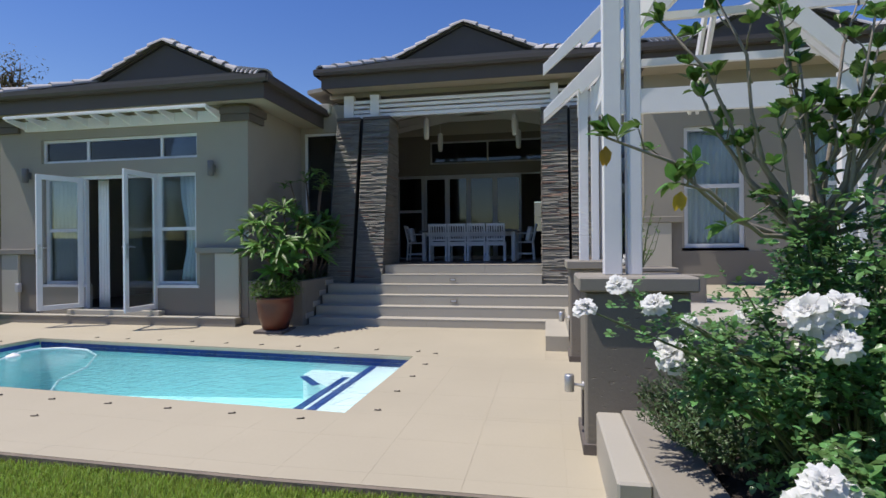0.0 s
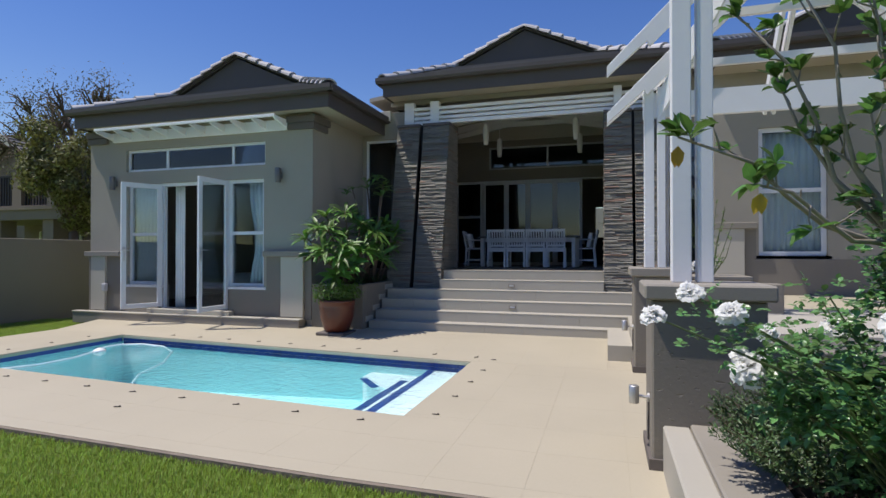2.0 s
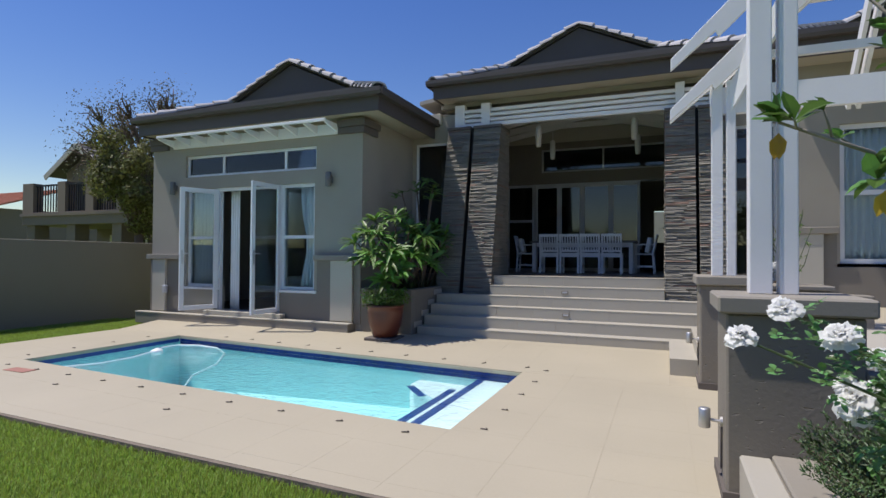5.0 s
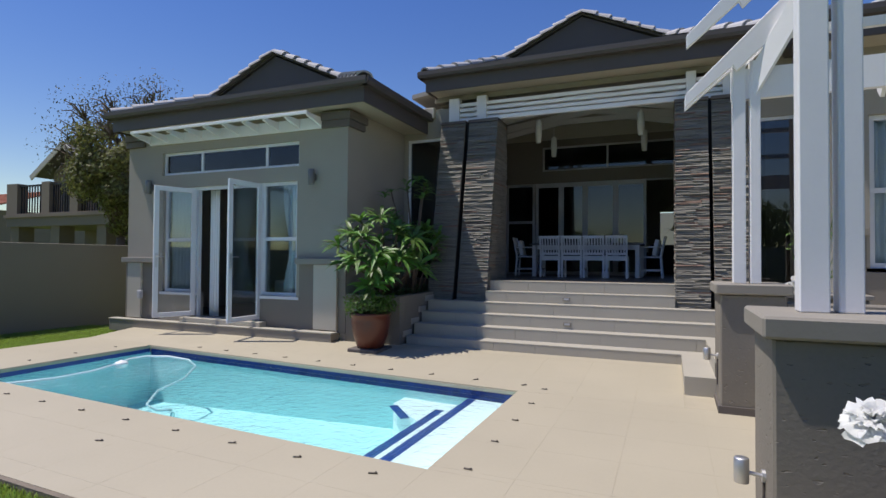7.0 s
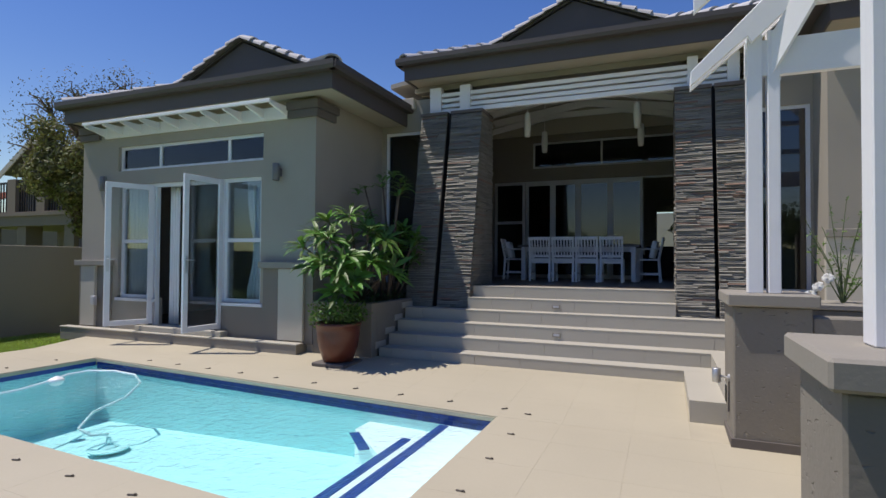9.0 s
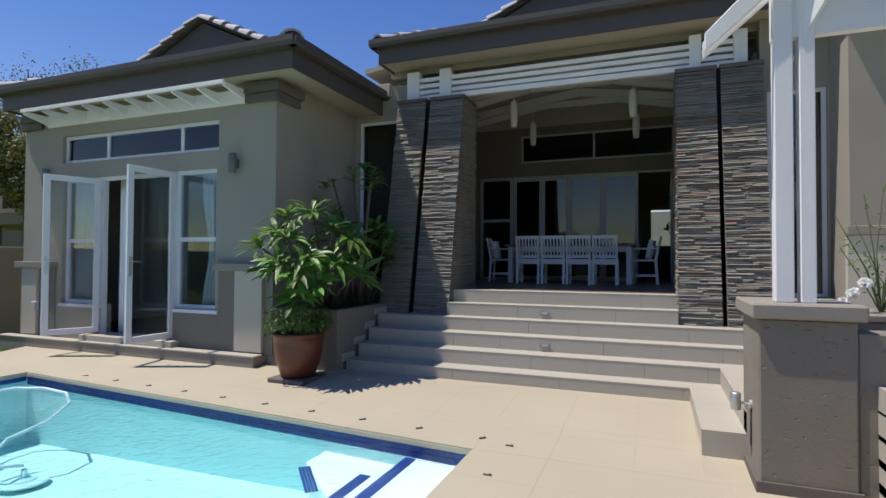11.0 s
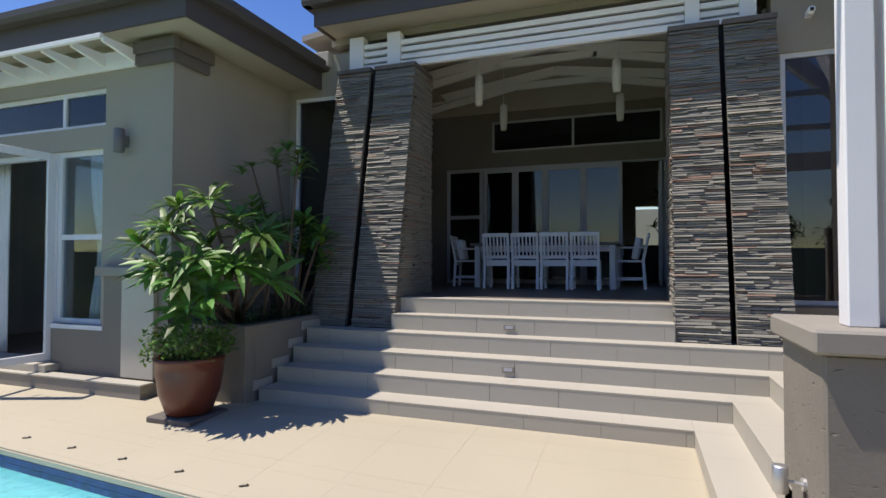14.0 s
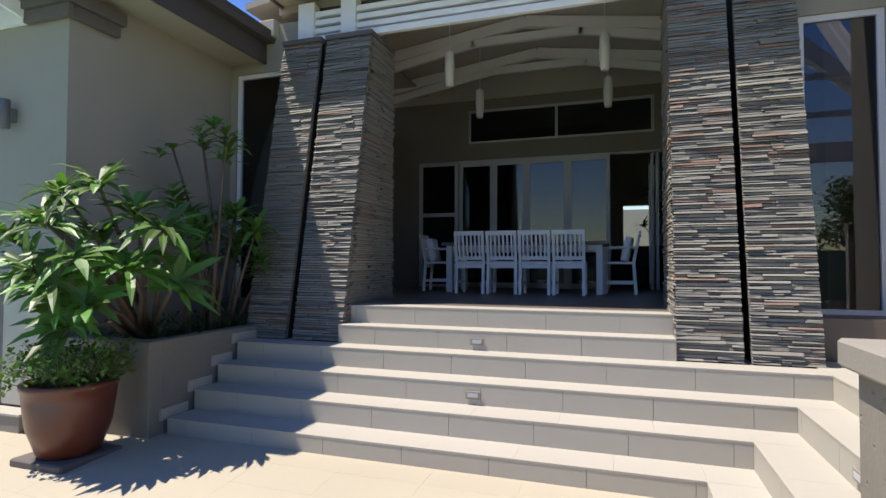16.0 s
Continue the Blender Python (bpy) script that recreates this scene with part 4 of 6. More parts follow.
# ---- dining set ----
def dining_chair(m, arms=False):
    t = thing("dining_chair", "white painted slatted wooden armchair at the patio table" if arms else "white painted slatted wooden dining chair at the patio table", "chair", "chairs round the patio table")
    for sx in (-1, 1):
        x = sx * 0.195
        bm = bmesh.new()
        prism(bm, [(x - 0.02, -0.23, 0), (x + 0.02, -0.23, 0), (x + 0.02, -0.19, 0), (x - 0.02, -0.19, 0)], [(x - 0.02, -0.2, 0.45), (x + 0.02, -0.2, 0.45), (x + 0.02, -0.16, 0.45), (x - 0.02, -0.16, 0.45)])
        prism(bm, [(x - 0.02, -0.2, 0.45), (x + 0.02, -0.2, 0.45), (x + 0.02, -0.16, 0.45), (x - 0.02, -0.16, 0.45)], [(x - 0.02, -0.28, 0.87), (x + 0.02, -0.28, 0.87), (x + 0.02, -0.25, 0.87), (x - 0.02, -0.25, 0.87)])
        part("back_leg", bm, WHITE, t)
        slab("front_leg", (x - 0.02, x + 0.02, 0.18, 0.22, 0, 0.43), WHITE, t)
        slab("side_stretcher", (x - 0.012, x + 0.012, -0.17, 0.19, 0.14, 0.18), WHITE, t)
        if arms:
            slab("armrest", (x + sx * 0.01 - 0.03, x + sx * 0.01 + 0.03, -0.22, 0.23, 0.64, 0.665), WHITE, t, bevel=0.006)
            slab("arm_post", (x - 0.018, x + 0.018, 0.18, 0.22, 0.43, 0.64), WHITE, t)
    slab("seat", (-0.215, 0.215, -0.2, 0.24, 0.42, 0.455), WHITE, t, bevel=0.008)
    slab("apron", (-0.175, 0.175, -0.185, -0.165, 0.36, 0.42), WHITE, t)
    bm = bmesh.new()
    bar(bm, (-0.215, -0.268, 0.845), (0.215, -0.268, 0.845), 0.028, 0.06)
    part("top_rail", bm, WHITE, t)
    bm = bmesh.new()
    bar(bm, (-0.18, -0.187, 0.5), (0.18, -0.187, 0.5), 0.024, 0.05)
    part("bottom_rail", bm, WHITE, t)
    for i in range(6):
        x = -0.145 + i * 0.058
        bm = bmesh.new()
        bar(bm, (x, -0.19, 0.5), (x, -0.266, 0.83), 0.026, 0.012, (0, 1, 0.2))
        part("back_slat", bm, WHITE, t)
    t.matrix_world = m
    return t


chair = dining_chair(pose(-2.14, 13.42, PZ))
for i in range(1, 4):
    copy_thing(chair, pose(-2.14 + i * 0.455, 13.42 + 0.02 * (i % 2), PZ))
dining_chair(pose(-2.83, 13.95, PZ, 0, 0, -86), True)
dining_chair(pose(-0.12, 13.95, PZ, 0, 0, 88), True)
GREYTOP = surface("weathered_grey_timber", (0.2, 0.19, 0.18), 0.7, 0.2, 6, 50, 0.3)
t = thing("dining_table", "long white painted wooden patio table", "table")
slab("tabletop", (-2.66, -0.28, 13.5, 14.45, PZ + 0.69, PZ + 0.735), GREYTOP, t, bevel=0.006)
slab("apron", (-2.52, -0.42, 13.58, 13.61, PZ + 0.6, PZ + 0.69), WHITE, t)
slab("apron", (-2.52, -0.42, 14.34, 14.37, PZ + 0.6, PZ + 0.69), WHITE, t)
for x in (-2.55, -0.39):
    for y in (13.58, 14.37):
        slab("leg", (x - 0.045, x + 0.045, y - 0.045, y + 0.045, PZ, PZ + 0.69), WHITE, t, bevel=0.006)
for x, r in ((-2.8, 4), (-0.16, -6)):
    bm = bmesh.new()
    vs = box(bm, -0.06, 0.06, -0.19, 0.19, 0, 0.34)
    bmesh.ops.subdivide_edges(bm, edges=bm.edges, cuts=3, use_grid_fill=True)
    for v in bm.verts:
        k = 1 - 0.35 * max(abs(v.co.y) / 0.19, abs(v.co.z - 0.17) / 0.17) ** 3
        v.co.x *= k
    ob = part("cushion", bm, CURTAIN, smooth=True)
    ob.matrix_world = pose(x - (0.1 if x < -1 else -0.1), 13.95, PZ + 0.47, 0, 12 if x > -1 else -12, r)
    tagged(ob, "grey patterned cushion on the armchair", "cushion")

# ---- planter, pot ----
bm = bmesh.new()
box(bm, -4.655, -3.66, 9.22, 9.36, -0.05, 0.8)
box(bm, -3.8, -3.66, 9.36, 11.28, -0.05, 0.8)
planter = tagged(part("planter_wall", bm, PIER, bevel=0.008), "taupe plastered planter wall beside the stairs", "planter wall", kind="structure")
structure("planter_soil", (-4.655, -3.8, 9.36, 11.28, 0.4, 0.72), SOIL, "dark planter soil", "soil")
for k in range(4):
    structure("stair_skirting", (-3.66, -3.645, STEP_Y[k] - 0.04, STEP_Y[k + 1] - 0.04 if k < 3 else 10.52, (k + 1) * R - 0.02, (k + 1) * R + 0.075), STEPTILE, "beige tile skirting along the planter wall", "skirting")
pot = thing("plant_pot", "tall red-brown glazed plant pot on a small slab", "plant pot")
PX, PY = -3.92, 8.78
slab("slab", (PX - 0.26, PX + 0.24, PY - 0.24, PY + 0.24, 0.0, 0.055), BAND, pot, bevel=0.01)
bm = bmesh.new()
lathe(bm, [(0.17, 0.055), (0.2, 0.07), (0.265, 0.26), (0.29, 0.45), (0.295, 0.53), (0.308, 0.54), (0.308, 0.575), (0.285, 0.58), (0.27, 0.53), (0.26, 0.51)], PX, PY, 32)
part("body", bm, POT, pot, smooth=True)
bm = bmesh.new()
lathe(bm, [(0.25, 0.515), (0.262, 0.52)], PX, PY, 24)
part("soil", bm, SOIL, pot)
random.seed(11)
lv = Leaves()
stems = bmesh.new()
for i in range(170):
    a, r = random.uniform(0, 6.283), 0.31 * math.sqrt(random.random())
    top = Vector((PX + r * 1.25 * math.cos(a), PY + r * 1.25 * math.sin(a), 0.6 + 0.22 * random.random() * (1.2 - r)))
    if i % 2 == 0:
        tube(stems, [(PX + r * 0.6 * math.cos(a), PY + r * 0.6 * math.sin(a), 0.515), top], [0.004, 0.002], 4)
    for k in range(9):
        p = top + rnd(0.055)
        lv.leaf(p, p + (ball_dir() + Vector((0, 0, 0.5))).normalized() * random.uniform(0.03, 0.055), 0.028, (0, 0, 1), 0.1)
plant = thing("pot_plant", "bushy bright green herb growing in the pot", "plant")
part("woody_stem", stems, STEMGREEN, plant)
lv.object("foliage", HERBLEAF, plant)

# frangipani in the planter
random.seed(5)
fr = thing("frangipani_shrub", "leafy green frangipani shrub leaning out of the planter", "shrub")
stems, lv = bmesh.new(), Leaves()
root = Vector((-4.15, 9.62, 0.72))
HEADS = [(-4.45, 8.95, 1.75), (-4.6, 8.85, 1.55), (-4.3, 9.0, 1.95), (-4.0, 9.0, 2.0), (-3.75, 9.1, 1.8), (-4.1, 8.8, 1.7), (-3.85, 8.75, 1.5), (-3.6, 8.95, 1.45), (-3.95, 8.65, 1.25),
         (-4.2, 8.7, 1.4), (-3.7, 8.75, 1.15), (-3.5, 9.15, 1.65), (-4.1, 9.2, 1.6), (-3.45, 9.2, 1.3), (-4.4, 8.85, 1.3), (-3.85, 9.2, 1.35), (-4.0, 8.85, 1.02)]
for h in HEADS:
    tip = Vector(h) + Vector((0.14, -0.14, 0)) + rnd(0.05)
    mid = root.lerp(tip, 0.55) + Vector((0, 0.05, 0.08))
    tube(stems, [root + Vector((random.uniform(-0.08, 0.08), random.uniform(-0.08, 0.08), 0)), mid, tip], [0.024, 0.018, 0.013], 7)
    axis = (tip - Vector((-4.05, 9.35, 1.15))).normalized() * 0.7 + Vector((0, 0, 0.75))
    rosette(lv, tip, axis, 19, 0.37, 0.072)
    rosette(lv, tip + axis * 0.03, axis, 6, 0.2, 0.045)
part("woody_stem", stems, BARK, fr, smooth=True)
lv.object("foliage", PLUMERIA, fr)
fr2 = thing("frangipani_shrub", "tall sparse frangipani with bare grey stems in the planter", "shrub")
stems, lv = bmesh.new(), Leaves()
for bx, by, tx, ty, tz, n, ln in ((-3.95, 10.2, -3.72, 10.1, 2.45, 14, 0.2), (-3.95, 10.2, -3.62, 10.0, 2.62, 12, 0.19), (-4.0, 10.4, -4.0, 10.1, 2.7, 8, 0.17), (-4.05, 10.4, -4.25, 10.0, 2.55, 8, 0.15),
                                  (-4.0, 10.3, -3.75, 10.3, 1.9, 14, 0.22), (-4.0, 10.5, -3.6, 10.4, 1.7, 14, 0.22), (-4.1, 10.3, -3.9, 9.9, 1.75, 14, 0.22), (-4.1, 10.6, -3.95, 10.6, 1.6, 14, 0.22),
                                  (-4.1, 10.0, -3.7, 9.7, 1.45, 14, 0.22), (-4.1, 10.1, -4.2, 10.0, 2.0, 12, 0.2), (-4.0, 10.6, -3.7, 10.7, 1.4, 14, 0.22), (-4.2, 10.5, -4.3, 10.5, 1.8, 12, 0.2)):
    tube(stems, [(bx, by, 0.72), (bx * 0.6 + tx * 0.4 + 0.02, by * 0.6 + ty * 0.4, 0.72 + (tz - 0.72) * 0.5), (tx, ty, tz)], [0.022, 0.018, 0.012], 6)
    for k in range(2 if tz > 2.3 else 4):
        c = Vector((tx, ty, tz)) + (rnd(0.12) if k else Vector())
        rosette(lv, c, (0.1, -0.2, 1), n, ln * 1.25, 0.06)
part("woody_stem", stems, BARK, fr2, smooth=True)
lv.object("foliage", PLUMERIA, fr2)
random.seed(8)
lv = Leaves()
for i in range(1300):
    p = Vector((random.uniform(-4.6, -3.72), random.uniform(9.4, 11.2), 0.72 + 0.18 * random.random() ** 1.5))
    lv.leaf(p, p + (ball_dir() + Vector((0, 0, 0.4))) * 0.05, 0.022, (0, 0, 1), 0.2)
tagged(lv.object("ground_cover", DARKLEAF), "low dark ground cover in the planter", "plants", kind="stuff")

# ---- pool details ----
WATER = bpy.data.materials.new("pool_water")
WATER.use_nodes = True
n_, l_ = WATER.node_tree.nodes, WATER.node_tree.links
n_.remove(n_["Principled BSDF"])
clear = n_.new("ShaderNodeBsdfTransparent")
clear.inputs["Color"].default_value = (0.72, 0.95, 0.965, 1)
gloss = n_.new("ShaderNodeBsdfGlossy")
gloss.inputs["Roughness"].default_value = 0.03
fres = n_.new("ShaderNodeFresnel")
fres.inputs["IOR"].default_value = 1.25
geo = n_.new("ShaderNodeNewGeometry")
nz = n_.new("ShaderNodeTexNoise")
nz.inputs["Scale"].default_value = 11.0
nz.inputs["Detail"].default_value = 3
nz.inputs["Distortion"].default_value = 0.8
bp = n_.new("ShaderNodeBump")
bp.inputs["Strength"].default_value = 0.35
bp.inputs["Distance"].default_value = 0.05
mx = n_.new("ShaderNodeMixShader")
l_.new(geo.outputs["Position"], nz.inputs["Vector"])
l_.new(nz.outputs["Fac"], bp.inputs["Height"])
l_.new(bp.outputs["Normal"], gloss.inputs["Normal"])
l_.new(bp.outputs["Normal"], fres.inputs["Normal"])
l_.new(fres.outputs[0], mx.inputs["Fac"])
l_.new(clear.outputs[0], mx.inputs[1])
l_.new(gloss.outputs[0], mx.inputs[2])
l_.new(mx.outputs[0], n_["Material Output"].inputs["Surface"])
bm = bmesh.new()
bm.faces.new([bm.verts.new(p) for p in ((px0, py0, WATER_Z), (px1, py0, WATER_Z), (px1, py1, WATER_Z), (px0, py1, WATER_Z))])
water = skewed(part("water", bm, WATER))
if water.data.polygons[0].normal.z < 0:
    water.data.flip_normals()
water.visible_shadow = False
tagged(water, "clear turquoise pool water with light ripples", "water", kind="structure")
MOSWHITE = surface("white_pool_mosaic", (0.86, 0.9, 0.9), 0.4, 0.08, 25, 120, 0.2, 0.003)
MOSBLUE = surface("blue_pool_mosaic", (0.012, 0.032, 0.15), 0.25, 0.4, 5, 60, 0.1, 0.002, per_object=0.7)
MOSBLUE_I = surface("blue_pool_mosaic_strip", (0.02, 0.055, 0.26), 0.3, 0.4, 5, 60, 0.1, 0.002, per_island=0.7)
bm = bmesh.new()
box(bm, -1.86, px1, py0, py1, -1.2, -0.205)
skewed(part("entry_step", bm, MOSWHITE, pool, "white mosaic entry step"))
bm = bmesh.new()
foot = [(-2.14, py0), (-1.86, py0), (-1.86, py1), (-2.75, py1), (-2.75, 7.2), (-2.14, 6.68)]
prism(bm, [(x, y, -1.2) for x, y in foot], [(x, y, -0.3) for x, y in foot])
skewed(part("entry_step", bm, MOSWHITE, pool, "white mosaic entry step"))
for x0, x1, y0, y1, z in ((-1.9, -1.8, py0 + 0.02, py1 - 0.02, -0.199), (-2.19, -2.09, py0 + 0.02, 7.22, -0.294)):
    bm = bmesh.new()
    m = int((y1 - y0) / 0.026)
    for i in range(m):
        for k in range(3):
            a = x0 + k * (x1 - x0) / 3
            box(bm, a + 0.002, a + (x1 - x0) / 3 - 0.002, y0 + i * 0.026, y0 + i * 0.026 + 0.023, z - 0.006, z)
    skewed(part("nosing_strip", bm, MOSBLUE_I, pool, "blue mosaic step nosing"))
bm = bmesh.new()
d = Vector((0.36, -0.37, 0)).normalized()
e = Vector((-d.y, d.x, 0))
for i in range(19):
    for k in range(4):
        c = Vector((-2.69, 7.1, -0.296)) + d * (0.026 * i) + e * (0.026 * (k - 1.5))
        bar(bm, c - d * 0.0115, c + d * 0.0115, 0.023, 0.006)
skewed(part("nosing_strip", bm, MOSBLUE_I, pool, "blue mosaic step nosing"))
# coping edge round the basin
bm = bmesh.new()
for d in ((px0 - 0.02, px1 + 0.02, py1 - 0.012, py1, T0 - 0.05, T0 - 0.013), (px0 - 0.02, px1 + 0.02, py0, py0 + 0.012, T0 - 0.05, T0 - 0.013),
          (px0, px0 + 0.012, py0 + 0.012, py1 - 0.012, T0 - 0.05, T0 - 0.013), (px1 - 0.012, px1, py0 + 0.012, py1 - 0.012, T0 - 0.05, T0 - 0.013)):
    box(bm, *d)
skewed(part("coping", bm, TILE, pool))

PEG = surface("dark_peg_metal", (0.09, 0.08, 0.07), 0.5, 0.2, 20, 60, 0.0, metal=0.6)
bm = bmesh.new()
box(bm, -0.032, 0.032, -0.007, 0.007, 0.0, 0.007)
bmesh.ops.bevel(bm, geom=bm.edges[:], offset=0.002, segments=1, affect="EDGES")
lathe(bm, [(0.008, 0.003), (0.008, 0.011), (0.005, 0.013)], 0.02, 0, 8)
peg_mesh = mesh_of(bm, "pool_cover_peg", PEG)
pegs = [(-7.41 + i * 0.645, 4.86, 18) for i in range(10)] + [(-1.05, 5.2 + i * 0.61, -4) for i in range(5)]
pegs += [(-1.3 - i * 0.59, 7.72, 35) for i in range(10)] + [(-7.9, 5.3 + i * 0.6, 0) for i in range(4)] + [(-5.76, 4.55, 20), (-3.87, 4.45, 20)]
for x, y, a in pegs:
    ob = new("pool_cover_peg", peg_mesh)
    ob.matrix_world = pose(x, skew(x, y), level(y) + 0.003, 0, 0, a)
    tagged(ob, "small dark metal pool cover peg in the terrace", "peg", "pool cover pegs")
bm = bmesh.new()
path = [(-7.3, 5.2, -0.17), (-7.0, 5.75, -0.17), (-6.95, 6.2, -0.16), (-7.1, 6.6, -0.16), (-7.3, 6.95, -0.16), (-7.28, 7.2, -0.16), (-6.95, 7.36, -0.16), (-6.5, 7.36, -0.17), (-6.15, 7.2, -0.2), (-6.0, 6.9, -0.3), (-6.15, 6.6, -0.42), (-6.1, 6.4, -0.55), (-5.95, 6.45, -0.62), (-5.85, 6.6, -0.64)]
tube(bm, [(x, y, z) for x, y, z in path], [0.017] * len(path), 8)
tagged(skewed(part("pool_hose", bm, surface("white_ribbed_hose", (0.62, 0.72, 0.76), 0.5, 0.1, 30, 90, 0.3), smooth=True)), "pale ribbed pool cleaner hose lying in the water", "hose")
t = thing("pool_cleaner", "small blue pool cleaner on the pool floor", "pool cleaner", at=(-5.85, 6.95, 0.19))
bm = bmesh.new()
lathe(bm, [(0.12, -1.0), (0.14, -0.99), (0.09, -0.96), (0.03, -0.93), (0.025, -0.86)], 0, 0, 16)
part("body", bm, POOLWALL, t, smooth=True)
bm = bmesh.new()
lathe(bm, [(0.21, -1.0), (0.22, -0.985), (0.2, -0.975)], 0, 0, 16)
part("skirt", bm, POOLWALL, t)
t = thing("chlorine_float", "white round chlorine float on the water", "float", at=(-7.05, 7.1, WATER_Z))
bm = bmesh.new()
lathe(bm, [(0.05, -0.05), (0.085, -0.02), (0.09, 0.02), (0.07, 0.035), (0.03, 0.05), (0.02, 0.06)], 0, 0, 16)
part("body", bm, WHITE, t, smooth=True)
tagged(slab("drain_cover", (-7.1, -6.72, 5.0, 5.16, T0 + 0.001, T0 + 0.008), surface("faded_red_lid", (0.36, 0.17, 0.13), 0.8, 0.15, 8, 60, 0.2), bevel=0.002), "faded red access lid in the terrace", "lid")


# ---- pier spot lamps, step lamps ----
def spot(x, y, z, label="brushed steel cylinder spot lamp on the pier"):
    t = thing("spot_lamp", label, "outdoor lamp", "pier spot lamps")
    bm = bmesh.new()
    lathe(bm, [(0.03, z - 0.06), (0.034, z - 0.055), (0.034, z + 0.055), (0.03, z + 0.06)], x - 0.1, y, 16)
    part("barrel", bm, STEEL, t, smooth=True)
    bm = bmesh.new()
    tube(bm, [(x - 0.066, y, z - 0.01), (x - 0.015, y, z - 0.015)], [0.01, 0.01], 8)
    part("arm", bm, STEEL, t)
    bm = bmesh.new()
    tube(bm, [(x - 0.015, y, z - 0.015), (x, y, z - 0.015)], [0.03, 0.03], 12)
    part("mount", bm, STEEL, t)
    bm = bmesh.new()
    tube(bm, [(x - 0.006, y, z - 0.05), (x - 0.008, y, z - 0.3)], [0.006, 0.006], 6)
    part("cable", bm, BAND, t)


spot(0.635, 4.72, 0.37)
spot(0.66, 7.72, 0.46)
for x, y, z, side in ((-1.3, STEP_Y[4] - 0.012, 4.45 * R, 0), (-1.2, STEP_Y[2] - 0.012, 2.45 * R, 0), (0.96, 8.95, 2.5 * R, 1)):
    t = thing("step_lamp", "small rectangular recessed step lamp", "step lamp", "step lamps")
    if side:
        slab("bezel", (x - 0.012, x - 0.002, y - 0.06, y + 0.06, z - 0.03, z + 0.03), CAPMAT, t, bevel=0.003)
        slab("lens", (x - 0.015, x - 0.012, y - 0.04, y + 0.04, z - 0.015, z + 0.015), GREYALU, t)
    else:
        slab("bezel", (x - 0.06, x + 0.06, y - 0.004, y + 0.006, z - 0.03, z + 0.03), CAPMAT, t, bevel=0.003)
        slab("lens", (x - 0.04, x + 0.04, y - 0.007, y - 0.004, z - 0.015, z + 0.015), GREYALU, t)
t = thing("security_camera", "small white security camera under the eave", "camera")
slab("bracket", (1.6, 1.66, 11.2, 11.3, 3.95, 4.0), WHITE, t)
bm = bmesh.new()
tube(bm, [(1.62, 11.2, 3.96), (1.6, 11.05, 3.94)], [0.035, 0.035], 12)
part("body", bm, WHITE, t, smooth=True)
slab("lens", (1.585, 1.615, 11.035, 11.05, 3.925, 3.955), BLACK, t)

# ---- rose bed beside the first pier ----
structure("bed_kerb", (0.70, 0.86, 3.4, 4.5, -0.12, 0.24), STEPTILE, "pale low kerb block of the rose bed", "kerb", bevel=0.012)
joined("bed_wall", [(0.86, 1.16, 2.2, 4.5, -0.12, 0.26), (1.16, 4.2, 2.2, 2.36, -0.12, 0.26)], CAPMAT, "low plastered wall of the rose bed", "wall", bevel=0.01)
structure("bed_soil", (1.16, 4.2, 2.36, 4.5, -0.12, 0.22), SOIL, "dark soil of the rose bed", "soil")
structure("bed_back_wall", (1.3, 4.2, 4.5, 4.62, -0.12, 0.75), WALL_DARK, "taupe wall behind the rose bed", "wall", bevel=0.008)
joined("side_stairs", [(1.3, 4.2, 4.6 + i * 0.3, 7.97, -0.12 + i * 0.16, 0.1 + i * 0.145) for i in range(5)], STEPTILE, "pale steps between the pergola piers", "stairs")

random.seed(21)
shrub = thing("rosemary_shrub", "dense dark green rosemary spilling over the bed wall", "shrub")
lv, stems = Leaves(), bmesh.new()
for i in range(330):
    a, r = random.uniform(0, 6.283), math.sqrt(random.random())
    tip = Vector((1.27 + 0.47 * r * math.cos(a), 3.72 + 0.5 * r * math.sin(a), 0.34 + (0.5 - 0.28 * r * r) * random.uniform(0.5, 1.0)))
    base = Vector((1.36 + 0.15 * math.cos(a), 3.72 + 0.15 * math.sin(a), 0.22))
    d = (tip - base).normalized()
    if i % 3 == 0:
        tube(stems, [base, base.lerp(tip, 0.6) + Vector((0, 0, 0.03)), tip], [0.004, 0.003, 0.0015], 4)
    for k in range(60):
        u = random.uniform(0.35, 1.0)
        p = base.lerp(tip, u)
        o = (ball_dir() + d * 0.8).normalized()
        lv.leaf(p, p + o * random.uniform(0.022, 0.038), 0.008, d, 0.05)
part("woody_stem", stems, BARK, shrub)
lv.object("foliage", leafy("rosemary_needle", (0.075, 0.13, 0.045), 0.5, 0.45, 0.2), shrub)


def rose_leaf_spray(lv, p, d, size):
    """Five leaflets on a stalk."""
    d = d.normalized()
    s = d.cross(Vector((0, 0, 1)))
    s = s.normalized() if s.length > 0.01 else Vector((1, 0, 0))
    lv.leaf(p + d * size, p + d * size * 2.0, size * 0.62, (0, 0, 1), 0.15)
    for k in (0.4, 0.85):
        for g in (-1, 1):
            q = p + d * size * k
            lv.leaf(q, q + (s * g + d * 0.45).normalized() * size * 0.85, size * 0.5, (random.uniform(-0.8, 0.5), random.uniform(-1.1, 0.3), 1), 0.15)


